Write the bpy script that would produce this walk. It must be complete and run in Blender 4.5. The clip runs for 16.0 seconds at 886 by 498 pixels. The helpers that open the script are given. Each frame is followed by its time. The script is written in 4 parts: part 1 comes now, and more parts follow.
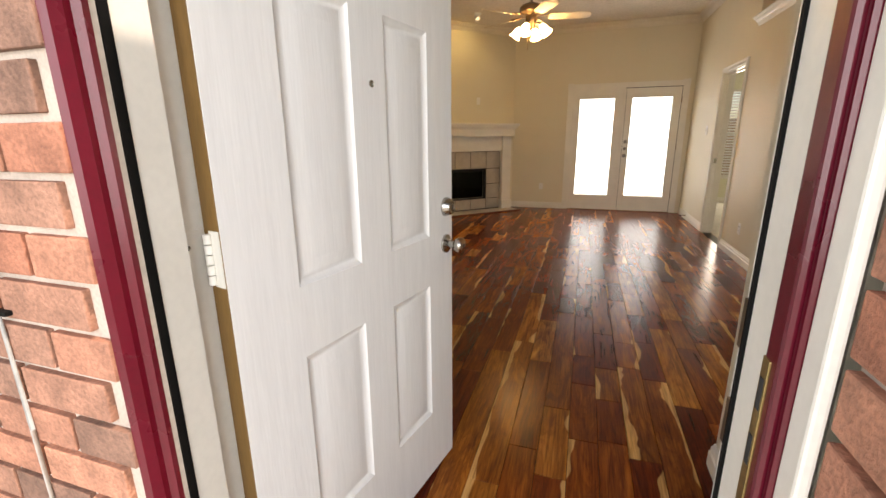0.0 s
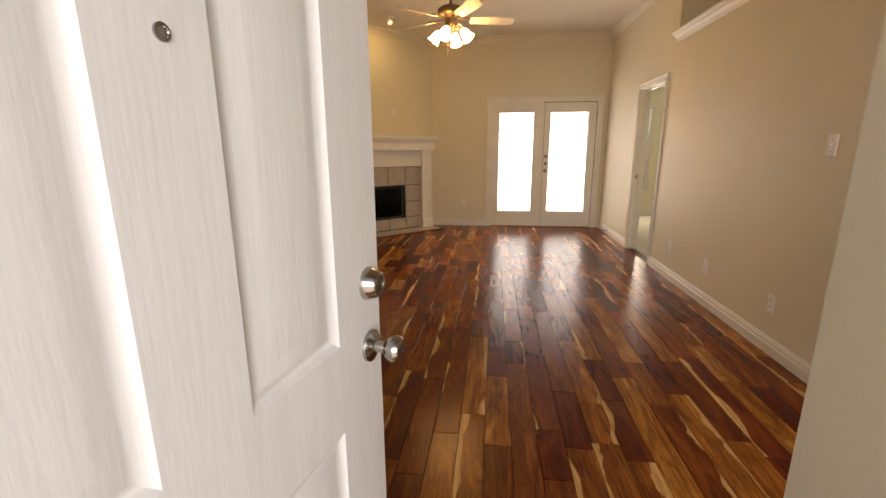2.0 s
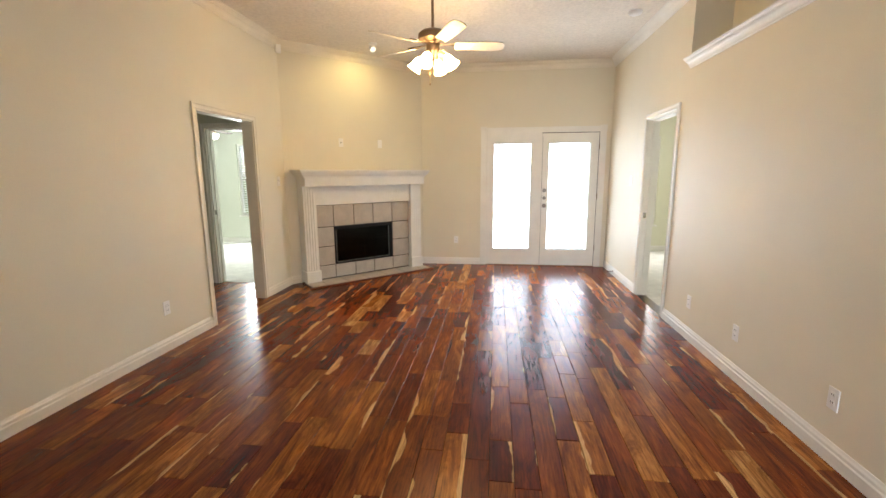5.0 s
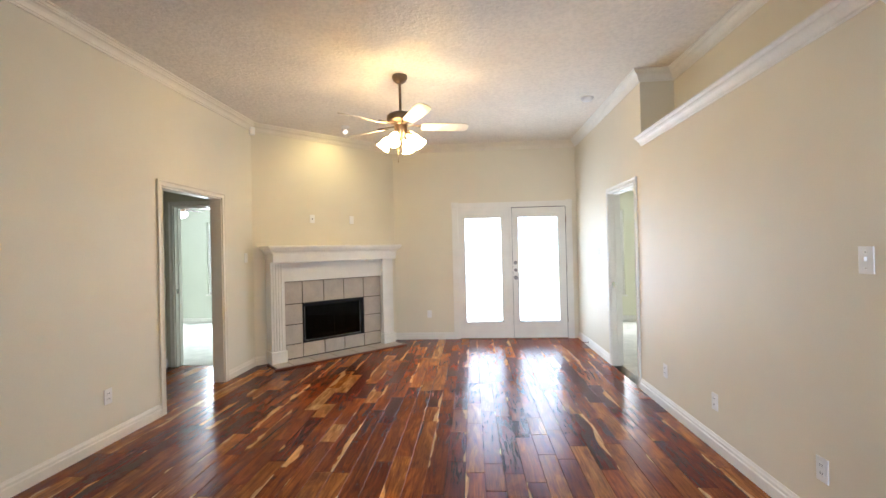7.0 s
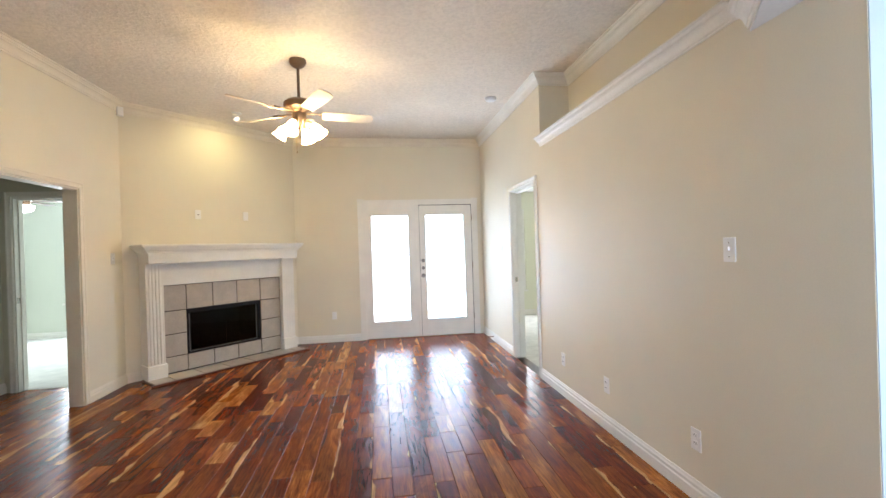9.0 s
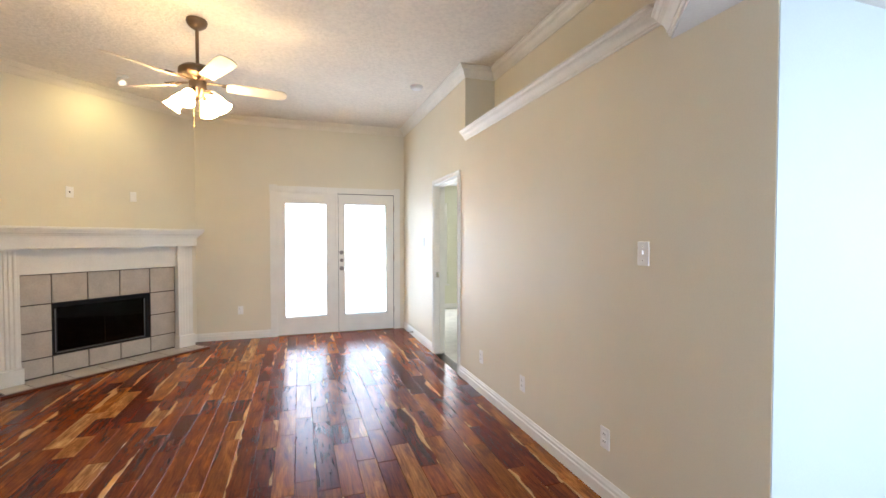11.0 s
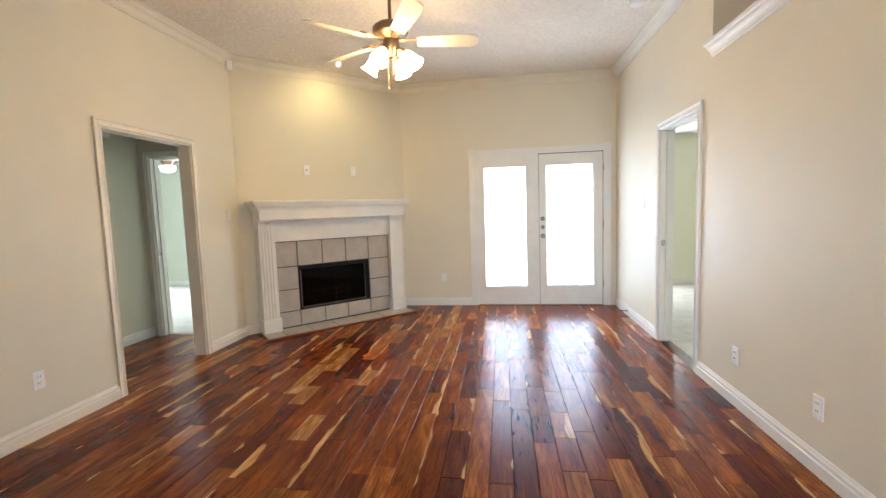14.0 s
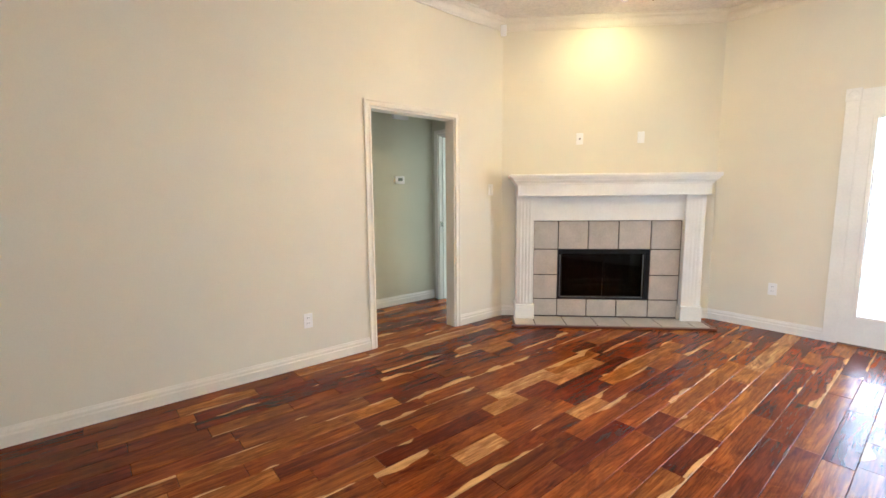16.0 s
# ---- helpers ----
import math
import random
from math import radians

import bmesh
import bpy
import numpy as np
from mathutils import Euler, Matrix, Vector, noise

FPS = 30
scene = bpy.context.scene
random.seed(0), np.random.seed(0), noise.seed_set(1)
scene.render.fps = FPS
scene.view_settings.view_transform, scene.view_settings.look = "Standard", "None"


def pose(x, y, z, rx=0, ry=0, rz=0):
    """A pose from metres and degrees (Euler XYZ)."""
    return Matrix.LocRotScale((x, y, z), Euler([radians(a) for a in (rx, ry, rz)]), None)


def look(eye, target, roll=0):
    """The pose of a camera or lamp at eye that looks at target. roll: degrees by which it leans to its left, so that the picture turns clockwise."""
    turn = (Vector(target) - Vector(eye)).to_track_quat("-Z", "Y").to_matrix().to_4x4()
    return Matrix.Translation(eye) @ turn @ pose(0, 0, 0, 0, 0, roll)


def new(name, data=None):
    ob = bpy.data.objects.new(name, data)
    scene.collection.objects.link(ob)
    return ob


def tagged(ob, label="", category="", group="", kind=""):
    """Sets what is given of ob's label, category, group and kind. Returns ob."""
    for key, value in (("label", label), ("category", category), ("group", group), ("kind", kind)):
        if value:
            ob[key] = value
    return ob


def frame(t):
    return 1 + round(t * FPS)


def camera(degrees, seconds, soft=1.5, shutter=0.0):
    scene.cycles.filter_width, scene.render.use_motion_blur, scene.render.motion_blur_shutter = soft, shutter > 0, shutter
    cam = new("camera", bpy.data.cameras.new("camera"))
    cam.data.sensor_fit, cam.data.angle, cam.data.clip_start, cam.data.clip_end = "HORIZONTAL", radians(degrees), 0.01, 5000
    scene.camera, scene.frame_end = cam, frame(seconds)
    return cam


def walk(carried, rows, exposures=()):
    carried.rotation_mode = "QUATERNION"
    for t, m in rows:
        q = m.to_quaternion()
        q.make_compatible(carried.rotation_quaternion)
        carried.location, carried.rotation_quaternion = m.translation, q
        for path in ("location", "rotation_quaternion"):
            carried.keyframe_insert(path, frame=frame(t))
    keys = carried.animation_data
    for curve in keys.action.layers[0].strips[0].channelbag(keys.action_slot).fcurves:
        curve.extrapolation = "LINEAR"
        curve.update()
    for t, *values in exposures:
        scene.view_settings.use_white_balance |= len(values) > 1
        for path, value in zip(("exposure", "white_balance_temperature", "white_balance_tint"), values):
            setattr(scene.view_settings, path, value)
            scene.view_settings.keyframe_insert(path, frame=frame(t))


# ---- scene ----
cam = camera(92.1, 16.0)
PATH = [
    (0, (0.093, -0.104, 1.285), (-0.505, 1.736, 0.78), -0.5),
    (0.5, (-0.001, 0.017, 1.276), (-0.485, 1.888, 0.76), -0.9),
    (1, (-0.103, 0.163, 1.297), (-0.421, 2.074, 0.801), -2.6),
    (1.5, (-0.138, 0.344, 1.295), (-0.375, 2.273, 0.823), -2.2),
    (2, (-0.116, 0.534, 1.308), (-0.343, 2.469, 0.855), -0.2),
    (2.5, (-0.084, 0.654, 1.316), (-0.291, 2.591, 0.863), 0.0),
    (3, (-0.08, 0.792, 1.329), (-0.263, 2.721, 0.834), -0.1),
    (3.5, (-0.094, 0.888, 1.384), (-0.255, 2.823, 0.903), 0.5),
    (3.7, (-0.098, 0.927, 1.41), (-0.281, 2.864, 0.947), 0.1),
    (5.8, (0.064, 1.256, 1.445), (-0.185, 3.229, 1.232), -0.1),
    (6, (0.065, 1.252, 1.429), (-0.167, 3.231, 1.262), -0.2),
    (6.5, (0.075, 1.252, 1.402), (-0.119, 3.241, 1.335), -0.8),
    (7, (0.065, 1.246, 1.403), (-0.07, 3.242, 1.411), -1.3),
    (7.5, (0.083, 1.254, 1.395), (0.018, 3.253, 1.446), -1.5),
    (8, (0.111, 1.272, 1.386), (0.143, 3.271, 1.441), -1.6),
    (8.5, (0.117, 1.298, 1.375), (0.272, 3.292, 1.406), -1.7),
    (9, (0.085, 1.356, 1.373), (0.376, 3.335, 1.369), -1.8),
    (9.5, (0.054, 1.417, 1.374), (0.501, 3.366, 1.337), -2.7),
    (10, (0.067, 1.465, 1.373), (0.647, 3.378, 1.306), -1.3),
    (10.2, (0.088, 1.489, 1.376), (0.721, 3.385, 1.315), -0.1),
    (12.3, (0.2, 1.544, 1.412), (0.825, 3.444, 1.377), 0.4),
    (12.5, (0.21, 1.571, 1.4), (0.747, 3.496, 1.341), 0.2),
    (13, (0.224, 1.658, 1.369), (0.512, 3.634, 1.255), -0.3),
    (13.5, (0.203, 1.826, 1.353), (0.208, 3.82, 1.203), -0.9),
    (14, (0.208, 2.073, 1.334), (-0.072, 4.045, 1.158), -1.9),
    (14.5, (0.255, 2.315, 1.323), (-0.315, 4.224, 1.139), -1.5),
    (15, (0.353, 2.561, 1.345), (-0.584, 4.318, 1.15), -0.9),
    (15.5, (0.382, 2.833, 1.311), (-0.871, 4.377, 1.095), -1.1),
    (16, (0.438, 3.052, 1.306), (-1.09, 4.32, 1.061), -0.5),
]
EXPO = [(0.0, 0.46, 8300, 19), (2.0, 0.54, 8900, 23), (3.7, 1.12, 8100, 18), (5.8, 1.5, 5700, 12), (10.2, 1.46, 5600, 12), (12.3, 1.42, 6050, 15), (14.5, 1.5, 5600, 12), (16.0, 1.95, 5450, 12)]
walk(cam, [(t, look(eye, target, roll)) for t, eye, target, roll in PATH], EXPO)

# ---- world and lights ----
world = bpy.data.worlds.new("world")
scene.world = world
world.use_nodes = True
wt = world.node_tree
sky = wt.nodes.new("ShaderNodeTexSky")
sky.sky_type, sky.sun_disc, sky.sun_elevation, sky.sun_rotation = "NISHITA", False, radians(58), radians(100)
wt.links.new(sky.outputs["Color"], wt.nodes["Background"].inputs["Color"])
wt.nodes["Background"].inputs["Strength"].default_value = 0.12


def lamp(name, kind, energy, color, eye, target, **props):
    data = bpy.data.lights.new(name, kind)
    data.energy, data.color = energy, color
    for key, value in props.items():
        if key == "size":
            data.size = value
        elif key == "size_y":
            data.shape, data.size_y = "RECTANGLE", value
        elif key == "radius":
            data.shadow_soft_size = value
        elif key == "angle":
            data.angle = value
        elif key == "cone":
            data.spot_size, data.spot_blend = value
    ob = new(name, data)
    ob.matrix_world = look(eye, target)
    return ob


DAY = (0.85, 0.94, 1.0)
lamp("sun", "SUN", 3.5, (1.0, 0.95, 0.88), (0, 0, 9), (-5.5, 1.0, 0), angle=radians(0.6))
lamp("door_daylight", "AREA", 24, DAY, (0.69, 8.10, 1.1), (0.72, 4, 1.35), size=1.45, size_y=1.65)
lamp("bedroom_daylight", "AREA", 50, (0.95, 1.0, 0.97), (-4.9, 9.74, 1.4), (-4.9, 6, 1.2), size=0.9, size_y=1.4)
lamp("side_room_daylight", "AREA", 20, (1.0, 0.98, 0.92), (2.6, 9.40, 1.4), (2.6, 6, 1.2), size=0.6, size_y=1.4)
lamp("dining_daylight", "AREA", 16, (0.84, 0.93, 1.0), (2.4, 0.52, 1.3), (2.4, 4, 1.2), size=2.7, size_y=1.5)
# added unseen panel before the porch, fills in for sky light on the entry
lamp("porch_sky_fill", "AREA", 142, (0.72, 0.86, 1.0), (0.1, -2.2, 1.7), (-0.2, 0.9, 1.1), size=3.8, size_y=2.2)
lamp("fireplace_spot", "SPOT", 6, (1.0, 0.76, 0.30), (-1.62, 6.83, 2.975), (-1.97, 7.18, 2.35), radius=0.05, cone=(radians(150), 1.0))

# ---- materials ----
MATS = {}


def shader(name):
    m = bpy.data.materials.new(name)
    m.use_nodes = True
    return m, m.node_tree.nodes, m.node_tree.links, m.node_tree.nodes["Principled BSDF"]


def ramp(nodes, links, fac, stops):
    r = nodes.new("ShaderNodeValToRGB")
    while len(r.color_ramp.elements) < len(stops):
        r.color_ramp.elements.new(0.5)
    for e, (p, c) in zip(r.color_ramp.elements, stops):
        e.position, e.color = p, (*c, 1)
    links.new(fac, r.inputs["Fac"])
    return r.outputs["Color"]


def noise_tex(nodes, links, vec, scale, detail=3, rough=0.55, warp=0.0):
    n = nodes.new("ShaderNodeTexNoise")
    n.inputs["Scale"].default_value, n.inputs["Detail"].default_value, n.inputs["Roughness"].default_value = scale, detail, rough
    n.inputs["Distortion"].default_value = warp
    if vec is not None:
        links.new(vec, n.inputs["Vector"])
    return n.outputs["Fac"]


def stretched(nodes, links, scale, offset=None):
    """World position, stretched, and moved by a per-piece amount."""
    g = nodes.new("ShaderNodeNewGeometry")
    m = nodes.new("ShaderNodeMapping")
    m.inputs["Scale"].default_value = scale
    links.new(g.outputs["Position"], m.inputs["Vector"])
    if offset is None:
        return m.outputs["Vector"]
    a = nodes.new("ShaderNodeVectorMath")
    a.operation = "MULTIPLY_ADD"
    links.new(offset, a.inputs[0])
    a.inputs[1].default_value = (37.0, 91.0, 53.0)
    links.new(m.outputs["Vector"], a.inputs[2])
    return a.outputs["Vector"]


def surface(name, base, rough=0.5, vary=0.06, scale=2.0, grain=90.0, bump=0.08, depth=0.002, metal=0.0, stretch=(1, 1, 1), spec=0.5, pit_shade=None):
    """A painted, stone or metal surface: broad blotches, fine grain and relief."""
    if name in MATS:
        return MATS[name]
    m, nodes, links, bs = shader(name)
    v = stretched(nodes, links, stretch)
    big, fine = noise_tex(nodes, links, v, scale, 4), noise_tex(nodes, links, v, grain, 2)
    lo, hi = tuple(c * (1 - vary) for c in base), tuple(min(1, c * (1 + vary)) for c in base)
    col = ramp(nodes, links, big, [(0.3, lo), (0.7, hi)])
    mix = nodes.new("ShaderNodeMixRGB")
    mix.blend_type, mix.inputs["Fac"].default_value = "MULTIPLY", 1.0
    links.new(col, mix.inputs["Color1"])
    links.new(ramp(nodes, links, fine, [(0.3, (1 - (pit_shade or vary),) * 3), (0.62, (1, 1, 1))]), mix.inputs["Color2"])
    links.new(mix.outputs["Color"], bs.inputs["Base Color"])
    rr = nodes.new("ShaderNodeMapRange")
    rr.inputs["To Min"].default_value, rr.inputs["To Max"].default_value = max(0.02, rough - 0.06), min(1, rough + 0.06)
    links.new(big, rr.inputs["Value"])
    links.new(rr.outputs["Result"], bs.inputs["Roughness"])
    bs.inputs["Metallic"].default_value = metal
    bs.inputs["Specular IOR Level"].default_value = spec
    if bump:
        b = nodes.new("ShaderNodeBump")
        b.inputs["Strength"].default_value, b.inputs["Distance"].default_value = bump, depth
        links.new(fine, b.inputs["Height"])
        links.new(b.outputs["Normal"], bs.inputs["Normal"])
    MATS[name] = m
    return m


def wood_planks(name, per_island):
    """Glossy hand-scraped acacia: red-brown heartwood, golden sapwood streaks, dark figure."""
    m, nodes, links, bs = shader(name)
    if per_island:
        rnd = nodes.new("ShaderNodeNewGeometry").outputs["Random Per Island"]
    else:
        rnd = nodes.new("ShaderNodeObjectInfo").outputs["Random"]
    along = stretched(nodes, links, (10.0, 1.9, 1.0), rnd)
    fine = stretched(nodes, links, (110.0, 5.0, 1.0), rnd)
    figure = noise_tex(nodes, links, along, 1.0, 5, 0.62, 1.3)
    grain = noise_tex(nodes, links, fine, 1.0, 3, 0.6)
    tone = ramp(nodes, links, rnd, [(0.0, (0.09, 0.0095, 0.002)), (0.18, (0.15, 0.022, 0.004)), (0.42, (0.25, 0.058, 0.008)), (0.60, (0.125, 0.017, 0.003)), (0.80, (0.30, 0.09, 0.014)), (0.95, (0.35, 0.125, 0.022)), (1.0, (0.50, 0.25, 0.08))])
    fig = ramp(nodes, links, figure, [(0.28, (0.32, 0.22, 0.18)), (0.40, (0.66, 0.57, 0.52)), (0.46, (0.95, 0.92, 0.9)), (0.50, (0.75, 0.68, 0.62)), (0.56, (1.12, 1.15, 1.15)), (0.70, (1.5, 1.8, 1.9))])
    mul = nodes.new("ShaderNodeMixRGB")
    mul.blend_type, mul.inputs["Fac"].default_value = "MULTIPLY", 1.0
    links.new(tone, mul.inputs["Color1"])
    links.new(fig, mul.inputs["Color2"])
    sap = nodes.new("ShaderNodeMixRGB")
    # sapwood runs along one edge of some boards, with a wandering border
    def calc(op, a, b=0.0, c=0.0):
        n = nodes.new("ShaderNodeMath")
        n.operation = op
        for i, q in enumerate((a, b, c)):
            if isinstance(q, float):
                n.inputs[i].default_value = q
            else:
                links.new(q, n.inputs[i])
        return n.outputs[0]

    xyz = nodes.new("ShaderNodeSeparateXYZ")
    links.new(nodes.new("ShaderNodeNewGeometry").outputs["Position"], xyz.inputs[0])
    across = calc("FRACT", calc("DIVIDE", calc("SUBTRACT", 1.70, xyz.outputs[0]), 0.122))
    side = calc("GREATER_THAN", calc("FRACT", calc("MULTIPLY", rnd, 37.7)), 0.5)
    across = calc("ABSOLUTE", calc("SUBTRACT", across, side))
    wander = noise_tex(nodes, links, stretched(nodes, links, (2.5, 2.3, 1.0), rnd), 1.0, 2.5, 0.5, 0.6)
    reach = calc("MULTIPLY_ADD", calc("FRACT", calc("MULTIPLY", rnd, 91.3)), 0.60, -0.62)
    border = calc("ADD", reach, calc("MULTIPLY_ADD", wander, 1.5, -0.55))
    sapf = ramp(nodes, links, calc("SUBTRACT", border, across), [(0.0, (0, 0, 0)), (0.035, (0.85, 0.85, 0.85)), (0.2, (1, 1, 1))])
    links.new(sapf, sap.inputs["Fac"])
    links.new(mul.outputs["Color"], sap.inputs["Color1"])
    sap.inputs["Color2"].default_value = (0.62, 0.34, 0.12, 1)
    gm = nodes.new("ShaderNodeMixRGB")
    gm.blend_type, gm.inputs["Fac"].default_value = "MULTIPLY", 1.0
    links.new(sap.outputs["Color"], gm.inputs["Color1"])
    links.new(ramp(nodes, links, grain, [(0.3, (0.48, 0.42, 0.38)), (0.6, (1.04, 1.04, 1.04))]), gm.inputs["Color2"])
    links.new(gm.outputs["Color"], bs.inputs["Base Color"])
    rr = nodes.new("ShaderNodeMapRange")
    rr.inputs["To Min"].default_value, rr.inputs["To Max"].default_value = 0.22, 0.29
    links.new(figure, rr.inputs["Value"])
    links.new(rr.outputs["Result"], bs.inputs["Roughness"])
    bs.inputs["Specular IOR Level"].default_value = 0.2
    scrape = noise_tex(nodes, links, stretched(nodes, links, (42.0, 1.5, 1.0), rnd), 1.0, 2, 0.5)
    b = nodes.new("ShaderNodeBump")
    b.inputs["Strength"].default_value, b.inputs["Distance"].default_value = 0.14, 0.002
    links.new(scrape, b.inputs["Height"])
    b2 = nodes.new("ShaderNodeBump")
    b2.inputs["Strength"].default_value, b2.inputs["Distance"].default_value = 0.06, 0.0006
    links.new(grain, b2.inputs["Height"])
    links.new(b.outputs["Normal"], b2.inputs["Normal"])
    links.new(b2.outputs["Normal"], bs.inputs["Normal"])
    return m


def glow(name, color, strength):
    m, nodes, links, bs = shader(name)
    bs.inputs["Base Color"].default_value = (*color, 1)
    bs.inputs["Emission Color"].default_value = (*color, 1)
    bs.inputs["Emission Strength"].default_value = strength
    return m


def glass(name, tint=(1, 1, 1), rough=0.0, ior=1.45):
    m, nodes, links, bs = shader(name)
    bs.inputs["Base Color"].default_value = (*tint, 1)
    bs.inputs["Transmission Weight"].default_value = 1.0
    bs.inputs["Roughness"].default_value = rough
    bs.inputs["IOR"].default_value = ior
    return m


WALL = surface("cream wall paint", (0.75, 0.695, 0.56), 0.55, 0.03, 1.3, 140, 0.10, 0.0015, spec=0.35)
HALLWALL = surface("hall wall paint", (0.62, 0.61, 0.49), 0.5, 0.03, 1.3, 140, 0.10, 0.0015)
GREENWALL = surface("pale green wall paint", (0.64, 0.66, 0.56), 0.55, 0.03, 1.3, 140, 0.10, 0.0015)
YELLOWWALL = surface("pale yellow green wall paint", (0.76, 0.75, 0.59), 0.55, 0.03, 1.3, 140, 0.10, 0.0015)
# cream like WALL, with the cool window light put into the colour
DAYLITWALL = surface("wall paint tinted by window light", (0.53, 0.59, 0.60), 0.55, 0.03, 1.3, 140, 0.10, 0.0015)
CREAMTRIM = surface("cream trim paint", (0.78, 0.72, 0.60), 0.38, 0.04, 5, 60, 0.05, 0.001)
TRIM = surface("white trim paint", (0.80, 0.78, 0.72), 0.35, 0.04, 5, 60, 0.05, 0.001)
LEAFPAINT = surface("white grained door paint", (0.80, 0.80, 0.80), 0.38, 0.035, 3, 13, 0.26, 0.0018, stretch=(11, 11, 0.9))
# the last value darkens the relief's pits, their shade put into the colour
CEIL = surface("popcorn ceiling", (0.82, 0.76, 0.67), 0.95, 0.05, 1.2, 34, 0.8, 0.010, spec=0.1, pit_shade=0.11)
FLATCEIL = surface("flat white ceiling", (0.74, 0.74, 0.73), 0.9, 0.04, 2, 70, 0.4, 0.004, spec=0.1)
CARPET = surface("cream carpet", (0.66, 0.65, 0.59), 0.95, 0.1, 6, 160, 0.8, 0.01, spec=0.05)
TILE = surface("greige ceramic tile", (0.47, 0.42, 0.36), 0.35, 0.10, 7, 60, 0.05, 0.001)
GROUT = surface("dark grout", (0.075, 0.06, 0.05), 0.9, 0.1, 9, 120, 0.3, 0.002)
BLACK = surface("black firebox metal", (0.008, 0.008, 0.009), 0.5, 0.2, 8, 90, 0.1, 0.001, spec=0.18)
SOOT = surface("sooty firebrick", (0.016, 0.014, 0.013), 0.9, 0.4, 6, 60, 0.5, 0.004)
STEEL = surface("dull dark steel", (0.16, 0.155, 0.15), 0.42, 0.1, 9, 150, 0.05, 0.0005, metal=1.0)
SATIN = surface("dark satin nickel", (0.26, 0.24, 0.22), 0.3, 0.05, 9, 200, 0.03, 0.0005, metal=1.0)
NICKEL = surface("brushed nickel", (0.42, 0.40, 0.37), 0.20, 0.05, 9, 200, 0.03, 0.0005, metal=1.0)
BRONZE = surface("antique bronze", (0.20, 0.14, 0.09), 0.38, 0.15, 9, 120, 0.05, 0.0005, metal=0.9)
BRASS = surface("worn brass", (0.45, 0.33, 0.15), 0.4, 0.2, 12, 150, 0.1, 0.0005, metal=1.0)
PLASTIC = surface("white switch plastic", (0.86, 0.85, 0.83), 0.35, 0.02, 9, 200, 0.0)
DARK = surface("dark slot", (0.03, 0.03, 0.03), 0.7, 0.1, 9, 100, 0.0)
GREYPAINT = surface("grey weathered paint", (0.42, 0.41, 0.39), 0.6, 0.15, 9, 90, 0.2, 0.001)
MAROON = surface("maroon gloss paint", (0.11, 0.004, 0.014), 0.28, 0.12, 7, 80, 0.12, 0.001)
RUBBER = surface("black weatherstrip", (0.006, 0.006, 0.006), 0.7, 0.2, 9, 120, 0.2, 0.001, spec=0.12)
BRICK = surface("red brick", (0.42, 0.20, 0.135), 0.85, 0.30, 14, 140, 0.7, 0.004)
bn, bl = BRICK.node_tree.nodes, BRICK.node_tree.links
bmix = bn.new("ShaderNodeMixRGB")
bmix.blend_type, bmix.inputs["Fac"].default_value = "MULTIPLY", 1.0
old = bn["Principled BSDF"].inputs["Base Color"].links[0].from_socket
bl.new(old, bmix.inputs["Color1"])
bl.new(ramp(bn, bl, bn.new("ShaderNodeObjectInfo").outputs["Random"], [(0.0, (0.55, 0.62, 0.66)), (0.25, (0.85, 0.92, 0.95)), (0.5, (1.05, 0.95, 0.9)), (0.8, (1.25, 1.2, 1.15)), (1.0, (0.95, 0.75, 0.68))]), bmix.inputs["Color2"])
bl.new(bmix.outputs["Color"], bn["Principled BSDF"].inputs["Base Color"])
MORTAR = surface("pale mortar", (0.56, 0.46, 0.39), 0.95, 0.15, 12, 160, 0.6, 0.003)
CONCRETE = surface("concrete", (0.46, 0.44, 0.40), 0.85, 0.12, 2, 90, 0.4, 0.003)
GRASS = surface("dry lawn", (0.13, 0.16, 0.05), 0.95, 0.3, 3, 60, 0.8, 0.02)
FENCEWOOD = surface("weathered cedar", (0.42, 0.31, 0.22), 0.85, 0.2, 4, 50, 0.3, 0.003, stretch=(6, 6, 0.6))
FANBLADE = surface("pale fan blade", (0.72, 0.64, 0.50), 0.4, 0.06, 4, 60, 0.05, 0.0005)
SHADE = glow("lit frosted shade", (1.0, 0.68, 0.29), 29.0)
SPOTLENS = glow("lit spot lens", (1.0, 0.80, 0.5), 1.3)
BOWL = glow("lit bowl shade", (1.0, 0.95, 0.85), 3.0)
PANE = glass("clear pane")
SMOKED = glass("smoked pane", (0.02, 0.02, 0.024), 0.0, 1.22)
SMOKED.node_tree.nodes["Principled BSDF"].inputs["Specular IOR Level"].default_value = 0.2
OAK = wood_planks("acacia plank", False)
OAKFAR = wood_planks("acacia planks far", True)
SUB = surface("dark subfloor", (0.03, 0.015, 0.01), 0.9, 0.2, 5, 90, 0.0)
EDGEWOOD = surface("dark wood edging", (0.12, 0.03, 0.012), 0.3, 0.25, 6, 60, 0.1, 0.001)


# ---- mesh helpers ----
def part(name, bm, material, parent=None, label=""):
    bmesh.ops.recalc_face_normals(bm, faces=bm.faces)
    me = bpy.data.meshes.new(name)
    bm.to_mesh(me)
    bm.free()
    me.materials.append(material)
    ob = new(name, me)
    if parent is not None:
        ob.parent = parent
    if label:
        ob["label"] = label
    return ob


def smooth(ob, angle=40):
    ob.data.shade_smooth()
    ob.data.set_sharp_from_angle(angle=radians(angle))
    return ob


def base(name, m, label, category, group="", kind=""):
    ob = new(name)
    ob.empty_display_size = 0.1
    ob.matrix_world = m
    return tagged(ob, label, category, group, kind)


